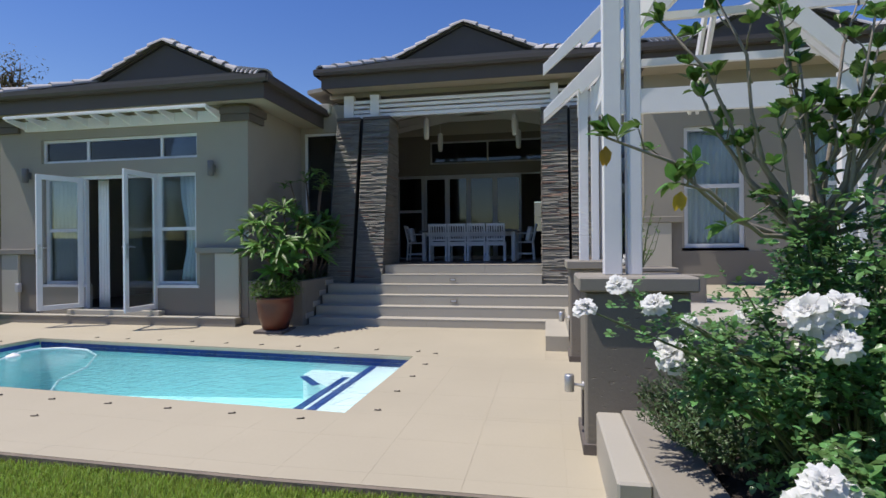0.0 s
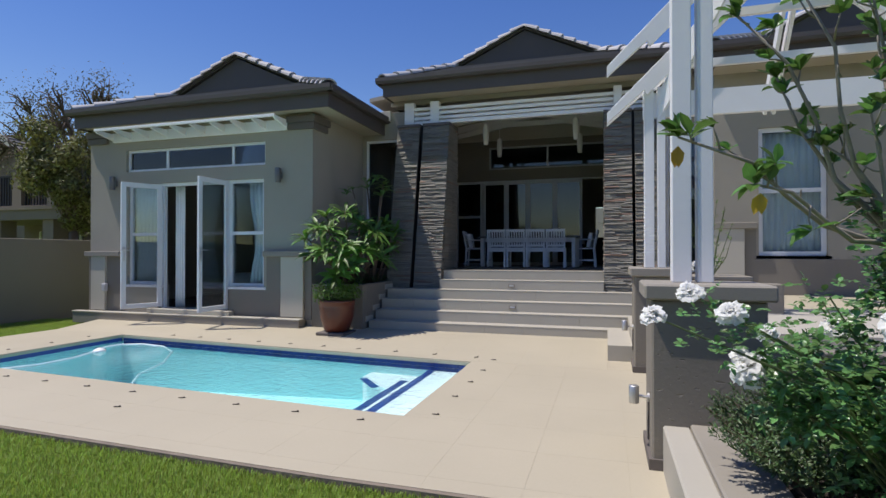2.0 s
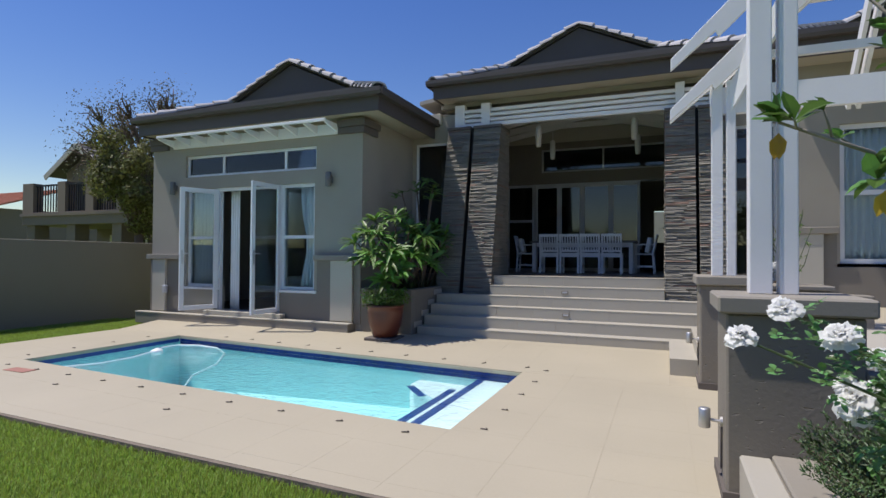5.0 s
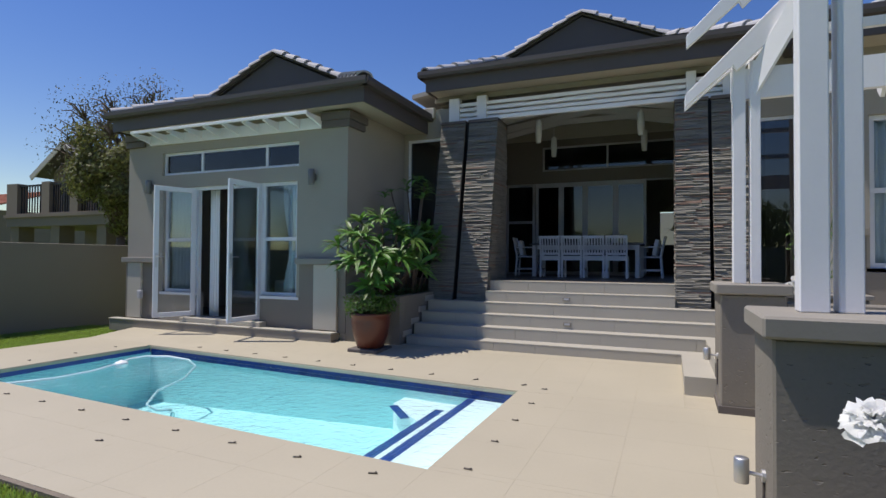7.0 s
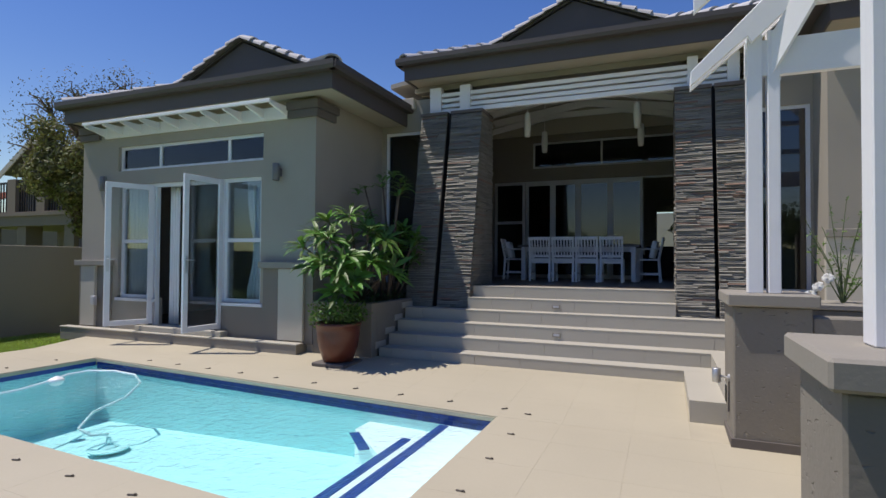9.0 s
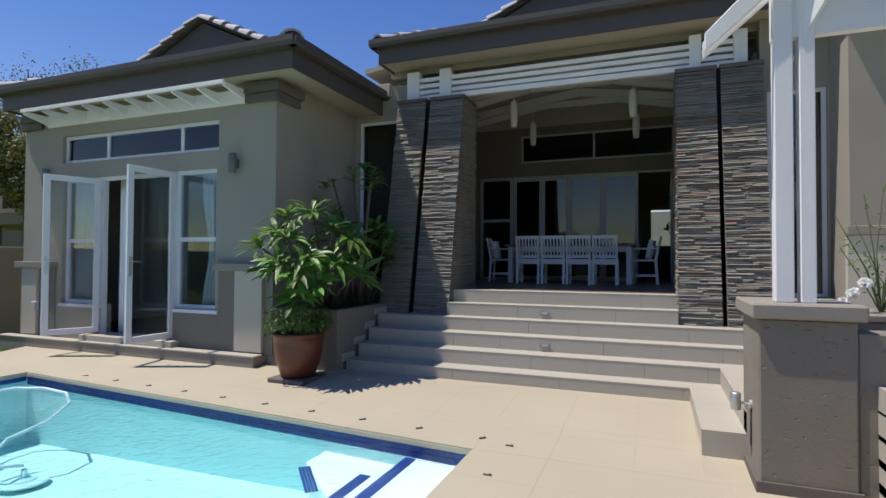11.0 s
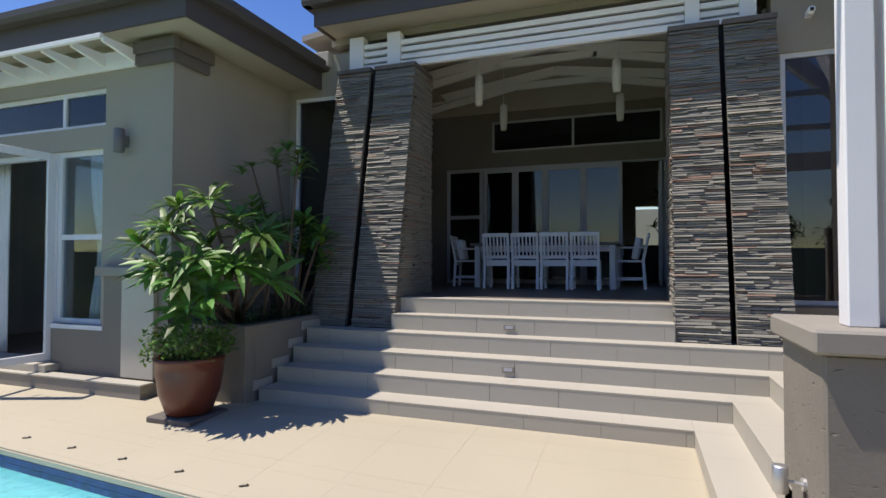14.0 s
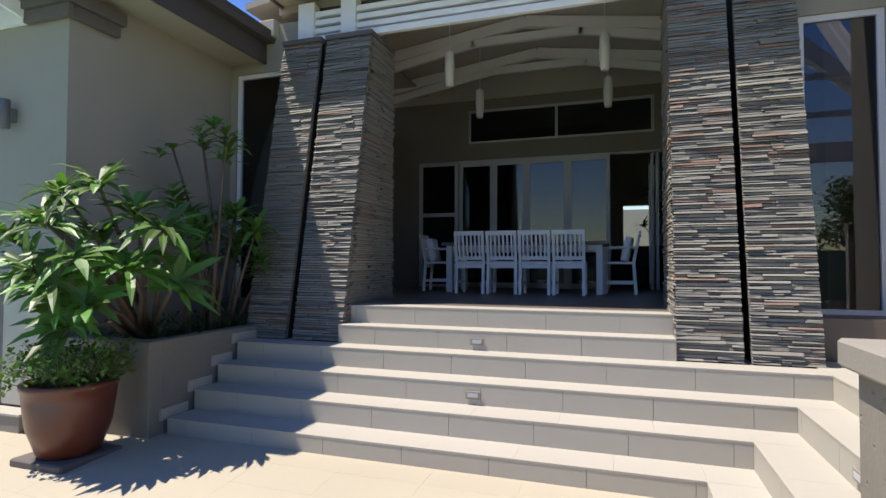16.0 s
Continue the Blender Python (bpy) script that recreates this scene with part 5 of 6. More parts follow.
def rose_flower(c, r, facing, label="white double rose in full bloom"):
    """Open rose: rings of cupped petals."""
    t = thing("rose_flower", label, "flower", "roses in the bed")
    f = Vector(facing).normalized()
    a = f.orthogonal().normalized()
    b = f.cross(a)
    for ring, (n, tilt, ln) in enumerate(((9, 1.5, 1.0), (10, 1.22, 0.98), (10, 0.98, 0.86), (9, 0.7, 0.7), (8, 0.42, 0.54), (6, 0.18, 0.4))):
        bm = bmesh.new()
        for i in range(n):
            th = 2 * math.pi * (i + 0.5 * (ring % 2)) / n + random.uniform(-0.15, 0.15)
            out = a * math.cos(th) + b * math.sin(th)
            tang = f.cross(out)
            tl = tilt + random.uniform(-0.3, 0.3)
            L = r * ln * random.uniform(0.78, 1.15)
            rows = []
            for u in (0.0, 0.35, 0.7, 1.0):
                bend = tl + 0.35 * u * u
                cpos = Vector(c) + (out * math.sin(bend) + f * math.cos(bend)) * L * u - f * 0.12 * r * ring * -1 * 0.5
                w = L * 0.34 * (0.25 + 1.35 * u - 0.62 * u ** 3)
                cup = -f * 0.0 + (f * math.sin(bend) - out * math.cos(bend)) * 0.18 * w
                rows.append([bm.verts.new(cpos + tang * w * k + cup * (abs(k) * 1.3) + rnd(0.075 * r)) for k in (-1, -0.5, 0, 0.5, 1)])
            for p, q in zip(rows, rows[1:]):
                for j in range(4):
                    bm.faces.new((p[j], p[j + 1], q[j + 1], q[j]))
        part("petals", bm, PETAL, t, smooth=True)
    return t


ROSES = [(1.17, 2.60, 1.13, 0.085), (1.08, 2.33, 0.72, 0.07), (0.90, 3.18, 0.88, 0.095), (0.52, 2.82, 1.115, 0.054), (0.661, 3.0, 1.187, 0.06), (0.769, 2.84, 1.129, 0.06),
         (0.99, 3.29, 1.01, 0.05), (1.20, 3.24, 1.04, 0.055), (1.35, 3.09, 1.5, 0.055), (1.3, 2.2, 0.72, 0.07), (1.9, 3.0, 1.2, 0.06),
         (1.27, 2.62, 1.15, 0.07), (1.23, 2.56, 1.05, 0.075), (1.14, 2.34, 0.69, 0.055), (1.04, 2.36, 0.65, 0.06), (0.93, 3.16, 0.92, 0.05), (0.87, 3.2, 0.93, 0.045)]
random.seed(4)
bush = thing("rose_bush", "white-flowering rose bush with glossy green leaves", "rose bush")
lv, stems = Leaves(), bmesh.new()
base = Vector((1.55, 3.05, 0.22))
for x, y, z, r in ROSES:
    tip = Vector((x, y, z))
    mid = base.lerp(tip, 0.5) + Vector((0, 0, 0.22))
    tube(stems, [base + rnd(0.05), mid, tip.lerp(mid, 0.25), tip], [0.009, 0.006, 0.004, 0.003], 5)
    for k in range(24):
        p = mid.lerp(tip, random.uniform(0.1, 0.93)) + rnd(0.06)
        rose_leaf_spray(lv, p, ball_dir() + Vector((0, 0, 0.2)), random.uniform(0.026, 0.042))
BLOBS = (((1.75, 3.0, 0.95), (0.66, 0.6, 0.56), 46), ((1.45, 2.75, 0.72), (0.42, 0.4, 0.4), 34), ((1.55, 3.0, 1.36), (0.42, 0.3, 0.2), 22), ((1.1, 3.05, 0.86), (0.3, 0.3, 0.14), 14))
for c0, size, canes in BLOBS:
    for i in range(canes):
        d = ball_dir()
        tip = Vector(c0) + Vector([p * q for p, q in zip(d, size)]) * random.uniform(0.55, 1.08)
        if tip.x < 0.9 or tip.z < 0.3:
            continue
        mid = base.lerp(tip, 0.55) + Vector((0, 0, 0.1)) + rnd(0.05)
        tube(stems, [base + rnd(0.08), mid, tip], [0.008, 0.005, 0.003], 5)
        for k in range(30):
            u = random.uniform(0.35, 1.05)
            q = mid.lerp(tip, u) + rnd(0.085)
            if q.x > 0.88 and q.z > 0.24:
                rose_leaf_spray(lv, q, d * 0.5 + ball_dir() + Vector((0, 0, 0.15)), random.uniform(0.026, 0.05))
part("woody_stem", stems, STEMGREEN, bush)
lv.object("foliage", ROSELEAF, bush)
for x, y, z, r in ROSES:
    rose_flower((x, y, z), r * 0.8, (-0.5 + random.uniform(-0.3, 0.3), -0.6, 0.85 + random.uniform(-0.3, 0.3)))

# small tree with bare forking branches
random.seed(9)
tree = thing("small_tree", "small open-branched tree with broad green leaves", "tree")
stems, lv = bmesh.new(), Leaves()
root = Vector((1.42, 3.1, 0.22))
fork = Vector((1.39, 3.08, 1.35))
tube(stems, [root, root.lerp(fork, 0.5) + Vector((0.02, 0, 0)), fork], [0.032, 0.027, 0.022], 10)
TIPS = [(0.569, 2.54, 1.686), (0.81, 2.98, 2.22), (0.96, 3.03, 1.98), (1.12, 3.04, 1.72), (0.99, 2.92, 2.28), (1.28, 2.92, 1.99), (1.46, 2.81, 2.1), (1.51, 2.86, 1.83), (0.797, 2.645, 1.549),
        (1.2, 2.89, 2.2), (1.31, 2.95, 1.84), (1.6, 2.81, 1.95), (1.75, 3.0, 2.2), (1.8, 3.1, 1.8), (1.62, 3.2, 2.35), (1.35, 3.25, 2.3), (1.85, 2.9, 1.6)]
TIPS += [(1.39 + random.uniform(-0.3, 0.35), 3.0 + random.uniform(-0.2, 0.15), random.uniform(1.75, 2.15)) for i in range(6)]


def tuft(lv, p, along, n, size):
    """Upright cluster of leaves round a shoot."""
    for m in range(n):
        o = (ball_dir() * 0.9 + along * 0.5 + Vector((0, 0, 0.45))).normalized()
        lv.leaf(p, p + o * size * random.uniform(0.65, 1.15), size * 0.52, (rnd(0.5) + Vector((0, 0, 1))), random.uniform(0.0, 0.25), 0.3)


for n, (x, y, z) in enumerate(TIPS):
    tip = Vector((x, y, z))
    a = fork.lerp(tip, 0.4) + Vector((0, 0, -0.06)) + rnd(0.04)
    b = fork.lerp(tip, 0.75) + rnd(0.035)
    tube(stems, [fork + rnd(0.015), fork.lerp(a, 0.5) + rnd(0.015), a, a.lerp(b, 0.5) + rnd(0.015), b, tip], [0.013, 0.011, 0.009, 0.007, 0.006, 0.0035], 6)
    along = (tip - b).normalized()
    for u in (0.2, 0.45, 0.62, 0.78, 0.9):
        p = (a.lerp(b, u / 0.6) if u < 0.6 else b.lerp(tip, (u - 0.6) / 0.4)) + rnd(0.008)
        e = p + (along * 0.5 + ball_dir() + Vector((0, 0, 0.5))).normalized() * random.uniform(0.03, 0.11)
        tube(stems, [p, p.lerp(e, 0.5) + rnd(0.006), e], [0.004, 0.0032, 0.0025], 5)
        if random.random() < (0.5 if n < 9 and u < 0.6 else 0.9):
            tuft(lv, e, along, random.randint(5, 8), random.uniform(0.055, 0.085))
    tuft(lv, tip, along, 8, 0.078)
part("trunk", stems, PALEBARK, tree, smooth=True)
lv.object("crown", GARDENLEAF, tree)
lv = Leaves()
for p in ((0.569, 2.54, 1.66), (0.81, 2.63, 1.52)):
    for k in range(2):
        lv.leaf(p, Vector(p) + Vector((random.uniform(-0.02, 0.02), 0, -0.06)), 0.034, (0, -1, 0.2), 0.1)
lv.object("yellow_leaf", YELLOWLEAF, tree, "withered yellow leaves")

# rose pot on the side terrace
random.seed(31)
t = thing("planter_box", "low taupe planter box on the side terrace", "planter")
slab("box", (1.35, 2.05, 8.3, 8.95, 4 * R, 1.0), PIER, t, bevel=0.01)
slab("rim", (1.32, 2.08, 8.27, 8.98, 1.0, 1.05), CAPMAT, t, bevel=0.008)
t = thing("rose_bush", "slender pink-flowering rose in the planter box", "rose bush")
stems, lv = bmesh.new(), Leaves()
for i in range(13):
    tip = Vector((1.65 + random.uniform(-0.28, 0.3), 8.6 + random.uniform(-0.2, 0.2), random.uniform(1.2, 2.1)))
    b = Vector((1.68, 8.6, 1.04))
    tube(stems, [b, b.lerp(tip, 0.5) + rnd(0.05), tip], [0.007, 0.005, 0.003], 5)
    for k in range(9):
        rose_leaf_spray(lv, b.lerp(tip, random.uniform(0.2, 1)), ball_dir() + Vector((0, 0, 0.2)), 0.03)
part("woody_stem", stems, STEMGREEN, t)
lv.object("foliage", HERBLEAF, t)
for c in ((1.45, 8.42, 1.2), (1.52, 8.4, 1.28), (1.4, 8.45, 1.13)):
    rose_flower(c, 0.045, (-0.4, -0.8, 0.4), "pale pink rose in the planter box")


# ---- beyond the boundary wall ----
def tree_crown(name, label, at, height, spread, leaves, leaf, mat, seed, bare=0, twigs=4):
    random.seed(seed)
    t = thing(name, label, "tree", at=at)
    stems, lv = bmesh.new(), Leaves()
    top = height * 0.45
    tube(stems, [(0, 0, -0.2), (0.05, 0.03, top * 0.5), (0, 0.05, top)], [height * 0.035, height * 0.028, height * 0.022], 8)
    clumps = []
    for i in range(15 + bare):
        d = ball_dir()
        d.z = d.z * 0.75 + 0.2
        c = Vector((0, 0, height * 0.66)) + Vector((d.x * spread, d.y * spread, d.z * height * 0.36)) * random.uniform(0.55, 1.0)
        mid = Vector((0, 0, top)).lerp(c, 0.5) + rnd(0.15 * spread)
        tube(stems, [(0, 0, top * 0.95), mid, c], [height * 0.014, height * 0.008, height * 0.003], 5)
        for k in range(twigs):
            e = c + ball_dir() * spread * random.uniform(0.12, 0.34)
            tube(stems, [c.lerp(mid, 0.3), c.lerp(e, 0.5) + rnd(0.06), e], [height * 0.004, height * 0.003, height * 0.0015], 4)
            if i < 30:
                clumps.append((e, spread * random.uniform(0.2, 0.36)))
        if i < 15:
            clumps.append((c, spread * random.uniform(0.3, 0.45)))
    for i in range(leaves):
        c, r = random.choice(clumps)
        d = ball_dir()
        lv.card(c + d * r * random.uniform(0.5, 1.0), leaf * random.uniform(0.6, 1.3), d + rnd(0.6))
    part("trunk", stems, BARK, t, smooth=True)
    lv.object("crown", mat, t)
    return t


tree_crown("garden_tree", "round green garden tree behind the boundary wall", (-13.2, 11.5, -0.1), 4.75, 1.32, 17000, 0.055, leafy("yellowing_tree_leaf", (0.16, 0.165, 0.045), 0.5, 0.55), 2)
tree_crown("bare_tree", "tall thinly leaved tree behind the boundary wall", (-15.9, 14.2, -0.1), 7.1, 2.1, 6500, 0.045, leafy("grey_green_leaf", (0.10, 0.105, 0.06), 0.4, 0.6), 6, bare=34, twigs=8)
tree_crown("hedge_tree", "green tree beside the neighbouring house", (-24.5, 11.5, -0.1), 3.6, 1.8, 4000, 0.1, TREELEAF, 12)
NHOUSE = surface("neighbour_brown_paint", (0.215, 0.17, 0.13), 0.85, 0.08, 1.0, 60, 0.2)
TERRA = surface("terracotta_roof_tile", (0.36, 0.13, 0.07), 0.8, 0.25, 3, 30, 0.4, per_island=0.5)
nh = thing("neighbour_house", "brown two-storey neighbouring house with a balcony", "house")
X, Y = -21.2, 14.2


def nbox(name, x0, x1, y0, y1, z0, z1, mat, parent=None, label=""):
    return slab(name, (X + x0, X + x1, Y + y0, Y + y1, z0, z1), mat, parent or nh, label)


nbox("wall", -0.1, 7.5, 1.5, 6, -0.1, 3.0, NHOUSE)
nbox("wall", -0.6, 2.0, 0.6, 6, 3.0, 4.75, NHOUSE)
nbox("wall", 2.0, 7.5, 1.8, 6, 3.0, 4.6, NHOUSE)
nbox("balcony_slab", -0.2, 7.2, -1.2, 1.5, 2.55, 3.0, NHOUSE)
nbox("string_course", -0.26, 7.26, -1.26, -1.2, 2.86, 2.96, NHOUSE)
for x in (-0.1, 2.1, 4.4, 6.6):
    nbox("column", x, x + 0.45, -1.1, -0.6, -0.1, 2.55, NHOUSE)
for x0, x1 in ((-0.2, 0.4), (1.73, 2.15), (3.2, 3.6), (4.7, 5.1), (6.6, 7.2)):
    nbox("parapet", x0, x1, -1.2, -0.85, 3.0, 4.05, NHOUSE)
for x0, x1 in ((0.4, 1.73), (2.15, 3.2), (3.6, 4.7), (5.1, 6.6)):
    nbox("balcony_rail", x0, x1, -1.12, -1.07, 3.93, 3.99, BLACK)
    for i in range(9):
        x = x0 + (i + 0.5) * (x1 - x0) / 9
        nbox("baluster", x - 0.018, x + 0.018, -1.11, -1.08, 3.0, 3.93, BLACK)
w = nbox("window", 0.1, 1.2, 0.55, 0.62, 3.2, 4.3, BLACK, None, "dark upstairs window")
w = nbox("window", 0.9, 3.9, 1.42, 1.52, 0.4, 2.3, BLACK, None, "dark patio window")
for x in (0.9, 1.9, 2.9, 3.9):
    nbox("window_frame", x - 0.05, x + 0.05, 1.38, 1.42, 0.4, 2.3, WHITE, w)
for side in (-1, 1):
    for i in range(8):
        bm = bmesh.new()
        a, b = i / 8, (i + 1) / 8
        xa, xb = X + 0.7 + side * 1.75 * (1 - a), X + 0.7 + side * 1.75 * (1 - b)
        za, zb = 4.55 + 1.12 * a, 4.55 + 1.12 * b
        prism(bm, [(xa, Y + 0.1, za), (xb, Y + 0.1, zb), (xb, Y + 6.5, zb), (xa, Y + 6.5, za)], [(xa, Y + 0.1, za + 0.09), (xb, Y + 0.1, zb + 0.05), (xb, Y + 6.5, zb + 0.05), (xa, Y + 6.5, za + 0.09)])
        part("roof_course", bm, ROOF, nh)
    bm = bmesh.new()
    bar(bm, (X + 0.7 + side * 1.8, Y + 0.07, 4.5), (X + 0.7, Y + 0.07, 5.66), 0.04, 0.2)
    part("barge_board", bm, WALL_LIGHT, nh)
bm = bmesh.new()
prism(bm, [(X - 0.6, Y + 0.6, 4.75), (X + 2.0, Y + 0.6, 4.75), (X + 0.7, Y + 0.6, 5.55)], [(X - 0.6, Y + 0.8, 4.75), (X + 2.0, Y + 0.8, 4.75), (X + 0.7, Y + 0.8, 5.55)])
part("gable", bm, NHOUSE, nh)
nh.location += Vector((0.14, 0.17, -0.14))
far = thing("far_house", "distant house with a terracotta tiled roof", "house")
slab("wall", (-46, -36, 20, 28, -0.1, 4.1), NHOUSE, far)
for i in range(10):
    bm = bmesh.new()
    a, b = i / 10, (i + 1) / 10
    prism(bm, [(-46.6, 19.4 + 4.6 * a, 4.0 + 1.6 * a), (-35.4, 19.4 + 4.6 * a, 4.0 + 1.6 * a), (-35.4, 19.4 + 4.6 * b, 4.0 + 1.6 * b), (-46.6, 19.4 + 4.6 * b, 4.0 + 1.6 * b)],
          [(-46.6, 19.4 + 4.6 * a, 4.12 + 1.6 * a), (-35.4, 19.4 + 4.6 * a, 4.12 + 1.6 * a), (-35.4, 19.4 + 4.6 * b, 4.06 + 1.6 * b), (-46.6, 19.4 + 4.6 * b, 4.06 + 1.6 * b)])
    part("roof_course", bm, TERRA, far)
# plain walls that close the garden behind the viewer
structure("garden_wall_south", (-11.5, 14.0, -6.3, -6.0, -0.3, 2.0), BWALL, "plain beige garden wall", "wall")
structure("garden_wall_east", (13.8, 14.0, -6.0, 22.0, -0.3, 2.0), BWALL, "plain beige garden wall", "wall")

for x, y, h, sp, sd in ((-9.5, -9.5, 4.4, 2.0, 41), (-5.0, -11.0, 3.6, 1.9, 42), (4.5, -10.0, 4.2, 2.1, 43), (9.0, -9.0, 5.0, 2.2, 44)):
    tree_crown("garden_tree", "green garden tree behind the garden wall", (x, y, -0.1), h, sp, 3500, 0.11, TREELEAF, sd)

# ---- lawn blades ----
rng = np.random.default_rng(3)


def lawn(name, count, x0, x1, y0, y1, hmin, hmax, label):
    p = np.stack([rng.uniform(x0, x1, count), rng.uniform(y0, y1, count), np.full(count, -0.112)], 1)
    h = rng.uniform(hmin, hmax, count)[:, None]
    a = rng.uniform(0, 2 * np.pi, count)
    lean = np.stack([np.cos(a), np.sin(a), np.zeros(count)], 1) * rng.uniform(0.1, 0.7, count)[:, None]
    side = np.stack([-np.sin(a), np.cos(a), np.zeros(count)], 1) * rng.uniform(0.002, 0.0045, count)[:, None]
    up = np.array([0, 0, 1.0])
    v = np.stack([p - side, p + side, p + h * (up * 0.6 + lean * 0.4) + side * 0.7, p + h * (up * 0.6 + lean * 0.4) - side * 0.7, p + h * (up * 0.95 + lean)], 1).reshape(-1, 3)
    k = np.arange(count) * 5
    quads = np.stack([k, k + 1, k + 2, k + 3], 1).tolist()
    tris = np.stack([k + 3, k + 2, k + 4], 1).tolist()
    me = bpy.data.meshes.new(name)
    me.from_pydata(v.tolist(), [], quads + tris)
    me.materials.append(BLADE)
    return tagged(new(name, me), label, "grass", kind="stuff")


lawn("lawn_grass", 170000, -7.0, 0.68, 1.75, 4.0, 0.03, 0.065, "short green lawn grass beside the terrace")
lawn("lawn_grass", 40000, -11.25, -9.3, 5.5, 9.5, 0.03, 0.07, "short green grass strip along the boundary wall")

# ---- terrace tiles, stair tiles, slate strips, mosaic ----


def tile_mesh(name, w, d, h, mat, b=0.0):
    bm = bmesh.new()
    box(bm, 0, w, 0, d, -h, 0)
    me_ = mesh_of(bm, name, mat, bevel=b)
    return me_


CACHE = {}


def lay(name, parent, x0, x1, y0, y1, mat, pitch=0.6, joint=0.001, thick=0.012, z=None, px=0.0, py=0.0):
    """Lays tiles over a rectangle of the plan, cut at its edges."""
    gx = [x0] + [g for g in np.arange(math.ceil((x0 - px) / pitch) * pitch + px, x1, pitch) if x0 + 0.03 < g < x1 - 0.03] + [x1]
    gy = [y0] + [g for g in np.arange(math.ceil((y0 - py) / pitch) * pitch + py, y1, pitch) if y0 + 0.03 < g < y1 - 0.03] + [y1]
    for a, b in zip(gx, gx[1:]):
        for c, d in zip(gy, gy[1:]):
            w, e = round(float(b - a) - joint, 4), round(float(d - c) - joint, 4)
            za, zb = (level(c), level(d)) if z is None else (z, z)
            if z is None:
                bm = bmesh.new()
                ring = [(a + joint / 2, c + joint / 2, za), (b - joint / 2, c + joint / 2, za), (b - joint / 2, d - joint / 2, zb), (a + joint / 2, d - joint / 2, zb)]
                prism(bm, [(x, y, h - thick) for x, y, h in ring], ring)
                skewed(part(name, bm, mat, parent))
                continue
            key = (name, w, e, mat.name)
            if key not in CACHE:
                CACHE[key] = tile_mesh(name, w, e, thick, mat)
            ob = new(name, CACHE[key])
            ob.parent = parent
            ob.matrix_local = pose(a + joint / 2, c + joint / 2, za, math.degrees(math.atan2(zb - za, d - c)), 0, 0)


for r in ((-9.3, 0.74, 3.8, py0), (-9.3, px0, py0, py1), (px1, 1.31, py0, py1), (-9.3, 1.31, py1, 7.5), (-9.3, 0.35, 7.5, 8.0), (-9.3, 0.35, 8.0, 9.1), (-4.77, 0.35, 9.1, 9.36)):
    lay("tile", terrace, *r, TILE, 0.6, px=-1.31, py=5.17)
EDGE = surface("raw_concrete_edge", (0.20, 0.165, 0.125), 0.95, 0.3, 6, 40, 0.6, 0.01)
for x0, x1 in ((-9.3, px1), (px1, 0.74)):
    skewed(structure("terrace_edge", (x0, x1, 3.765, 3.8, -0.16, T0 - 0.004), EDGE, "raw concrete edge of the terrace", "edge"))
# stair tiles: treads and risers
for k in range(6):
    z = (k + 1) * R
    xa, xb = (SX0, STEP_X[k]) if k < 4 else (-2.66, 0.295)
    yn = STEP_Y[k + 1] if k < 5 else 10.95
    sh = (0.1, 0.35, -0.1, 0.2, 0.0, 0.3)[k]
    lay("tread_tile", stairs, xa, xb if k < 4 else xb, STEP_Y[k] - 0.003, yn + 0.012, STEPTILE, 0.62, z=z, px=-1.5 + sh, py=STEP_Y[k] + 0.5)
    xs_ = [xa] + [g for g in np.arange(-6 + sh, xb, 0.62) if xa + 0.05 < g < xb - 0.05] + [xb]
    zb_ = z - R if k else T1 - 0.01
    for a, b in zip(xs_, xs_[1:]):
        key = ("riser", round(float(b - a), 4), round(z - zb_, 3))
        if key not in CACHE:
            bm = bmesh.new()
            box(bm, 0.0015, b - a - 0.0015, 0, 0.012, 0, z - zb_ - 0.013)
            CACHE[key] = mesh_of(bm, "riser_tile", STEPTILE)
        ob = new("riser_tile", CACHE[key])
        ob.parent = stairs
        ob.location = (a, STEP_Y[k], zb_)
    if k < 4:
        xn = STEP_X[k + 1] if k < 3 else 2.4
        lay("tread_tile", stairs, STEP_X[k] - 0.003, xn + 0.012 if k < 3 else xn, 7.95, STEP_Y[k] - 0.004 if k < 3 else STEP_Y[k], STEPTILE, 0.62, z=z, px=STEP_X[k] + 0.55, py=8.1 + sh)
        lay("tread_tile", stairs, STEP_X[k], xn + 0.012 if k < 3 else 2.05, STEP_Y[k] - 0.003, yn + 0.012 if k < 3 else 10.52, STEPTILE, 0.62, z=z, px=STEP_X[k] + 0.55, py=STEP_Y[k] + 0.5)
        ys_ = [7.95] + [g for g in np.arange(5 + sh, STEP_Y[k], 0.62) if 8.0 < g < STEP_Y[k] - 0.05] + [STEP_Y[k]]
        for a, b in zip(ys_, ys_[1:]):
            bm = bmesh.new()
            box(bm, 0, 0.012, 0.0015, b - a - 0.0015, 0, z - zb_ - 0.013)
            ob = new("riser_tile", mesh_of(bm, "riser_tile", STEPTILE))
            ob.parent = stairs
            ob.location = (STEP_X[k], a, zb_)
bm = bmesh.new()
box(bm, 0, 3.5, 0, 0.012, 0, R + 0.14)
ob = part("riser_tile", bm, STEPTILE, stairs)
ob.location = (0.36, 7.95, -0.1 + T0)
lay("floor_tile", bpy.data.objects["floor_patio"], -4.5, 1.4, 10.96, 15.28, PORCHTILE, 0.6, z=PZ + 0.0, px=0.1, py=0.2)

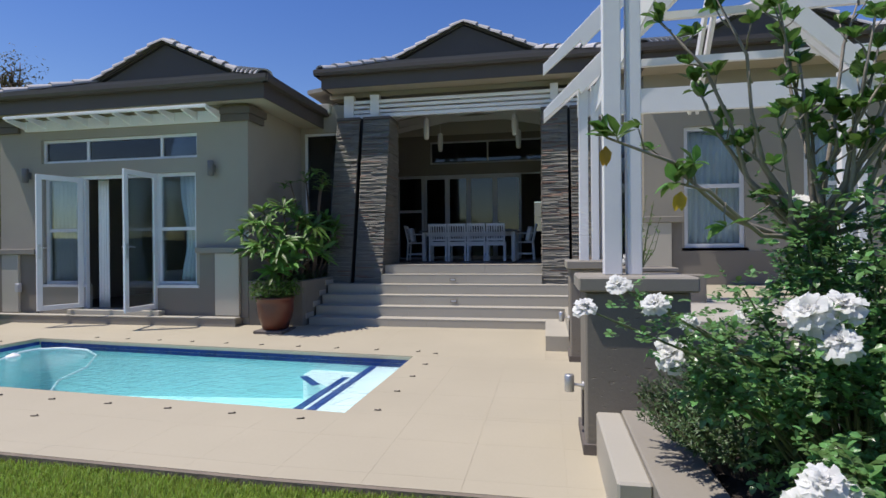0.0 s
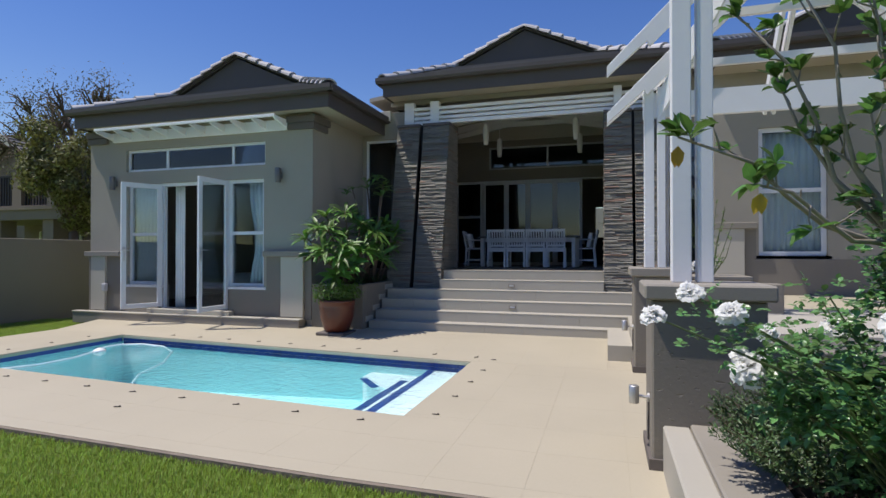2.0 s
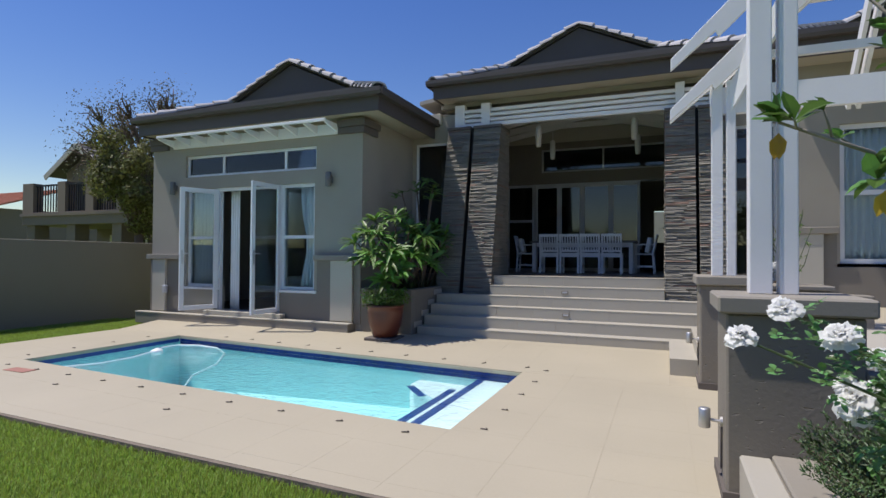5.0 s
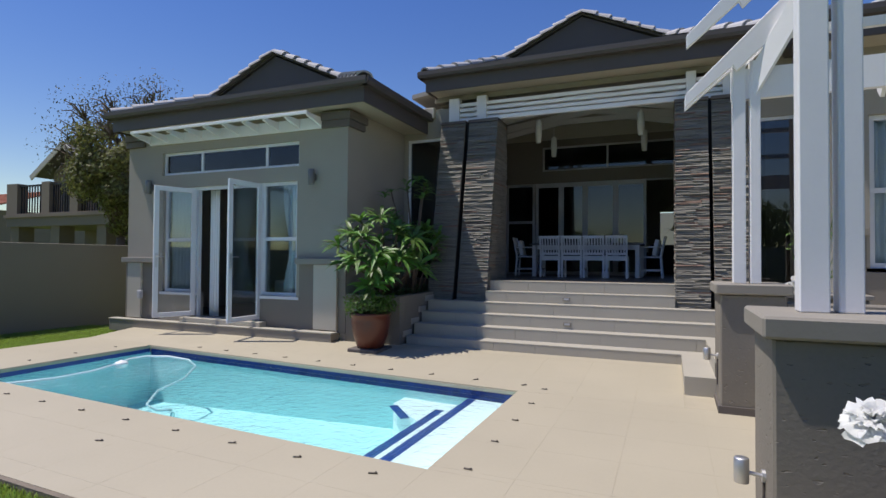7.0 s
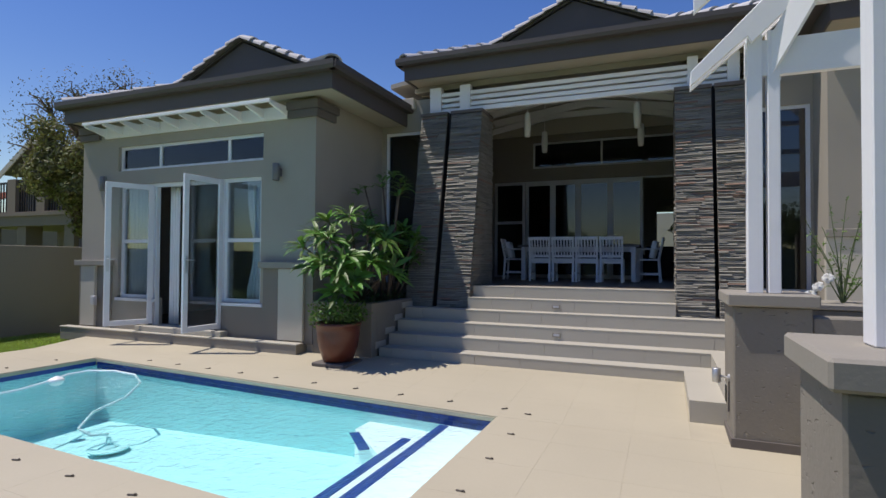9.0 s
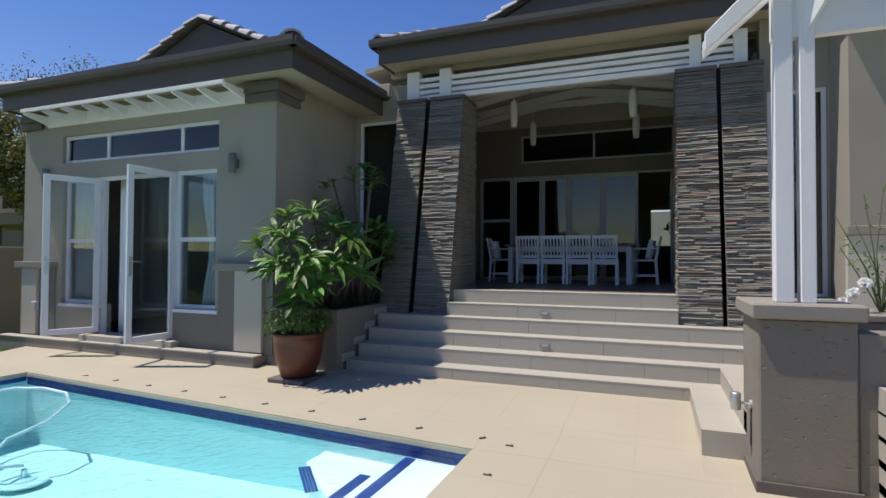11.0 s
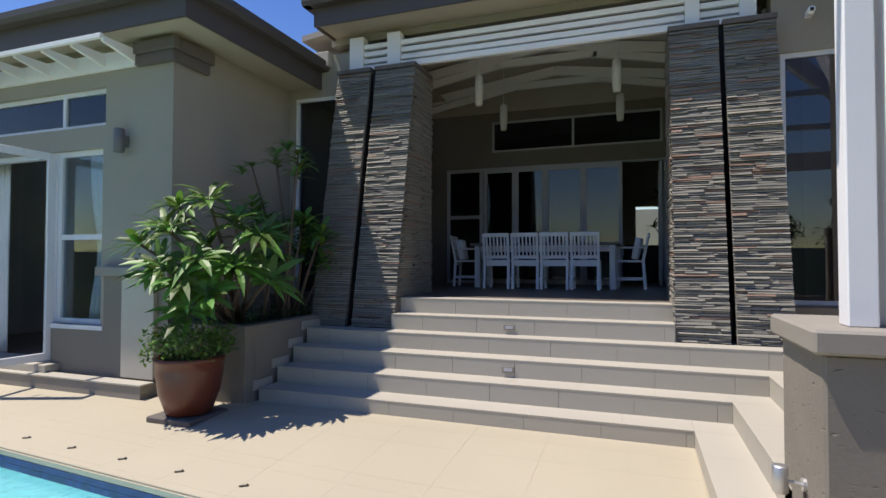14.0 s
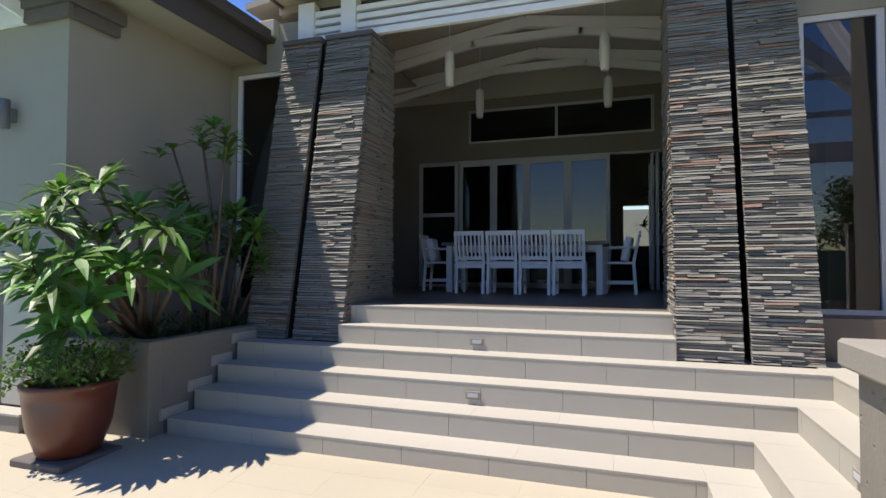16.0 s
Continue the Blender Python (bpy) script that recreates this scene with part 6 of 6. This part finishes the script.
# slate strips on the columns
random.seed(17)
stone_meshes = []
for i in range(6):
    bm = bmesh.new()
    vs = box(bm, 0, 1, 0, 1, 0, 1)
    for v in vs:
        v.co.y += random.uniform(-0.12, 0.12) + (0.16 if v.co.z > 0.5 and v.co.y < 0.5 else 0.0)
        v.co.z += random.uniform(-0.1, 0.1)
    stone_meshes.append((mesh_of(bm.copy(), "stone", STONE), mesh_of(bm, "stone", STONE_RED)))


def strip(t, m, red):
    ob = new("stone", random.choice(stone_meshes)[1 if red else 0])
    ob.parent = t
    ob.matrix_local = m


for ci, (t, x0, x1) in enumerate(columns):
    z = COL_Z0
    while z < COL_Z1 - 0.012:
        h = min(random.choice((0.016, 0.02, 0.024, 0.03, 0.026)), COL_Z1 - z)
        yf = col_front(z + h / 2)
        x = x0
        while x < x1 - 0.01:
            w = random.uniform(0.08, 0.42)
            if x1 - x - w < 0.08:
                w = x1 - x
            red = random.random() < (0.10 if ci >= 2 else 0.05)
            out = random.uniform(0.0, 0.026)
            strip(t, Matrix.Translation((x + 0.0015, yf - out, z + 0.0015)) @ Matrix.Diagonal((w - 0.003, 0.04 + out, h - 0.006, 1)), red)
            x += w
        # strips of the flank that faces the stairs
        if ci in (1, 2):
            y = yf + 0.02
            while y < COL_BACK - 0.02:
                w = random.uniform(0.3, 0.6)
                if COL_BACK - y - w < 0.12:
                    w = COL_BACK - y
                out = random.uniform(0.0, 0.016)
                xx = x1 - 0.03 if ci == 1 else x0 + 0.03
                s = 1 if ci == 1 else -1
                strip(t, Matrix.Translation((xx, y, z + 0.0015)) @ Matrix.Diagonal((s * (0.03 + out), w - 0.003, h - 0.005, 1)), random.random() < 0.05)
                y += w
        z += h

# blue mosaic along the waterline
bm = bmesh.new()
box(bm, -0.0235, 0.0235, -0.006, 0, -0.0235, 0.0235)
mos = mesh_of(bm, "mosaic_tile", MOSBLUE)
mos_part = slab("waterline_backing", (px0, px1, py1 - 0.003, py1 + 0.01, -0.155, T0 - 0.052), GROUT, pool)
skewed(mos_part)
for i in range(int((px1 - px0) / 0.05)):
    for k in range(2):
        ob = new("mosaic_tile", mos)
        ob.parent = pool
        ob.location = (px1 - 0.025 - i * 0.05, skew(px1 - 0.025 - i * 0.05, py1) - 0.006, T0 - 0.078 - k * 0.05)
skewed(slab("waterline_band", (px0, px0 + 0.008, py0 + 0.01, py1 - 0.01, -0.16, T0 - 0.052), MOSBLUE_I, pool, "blue mosaic band"))
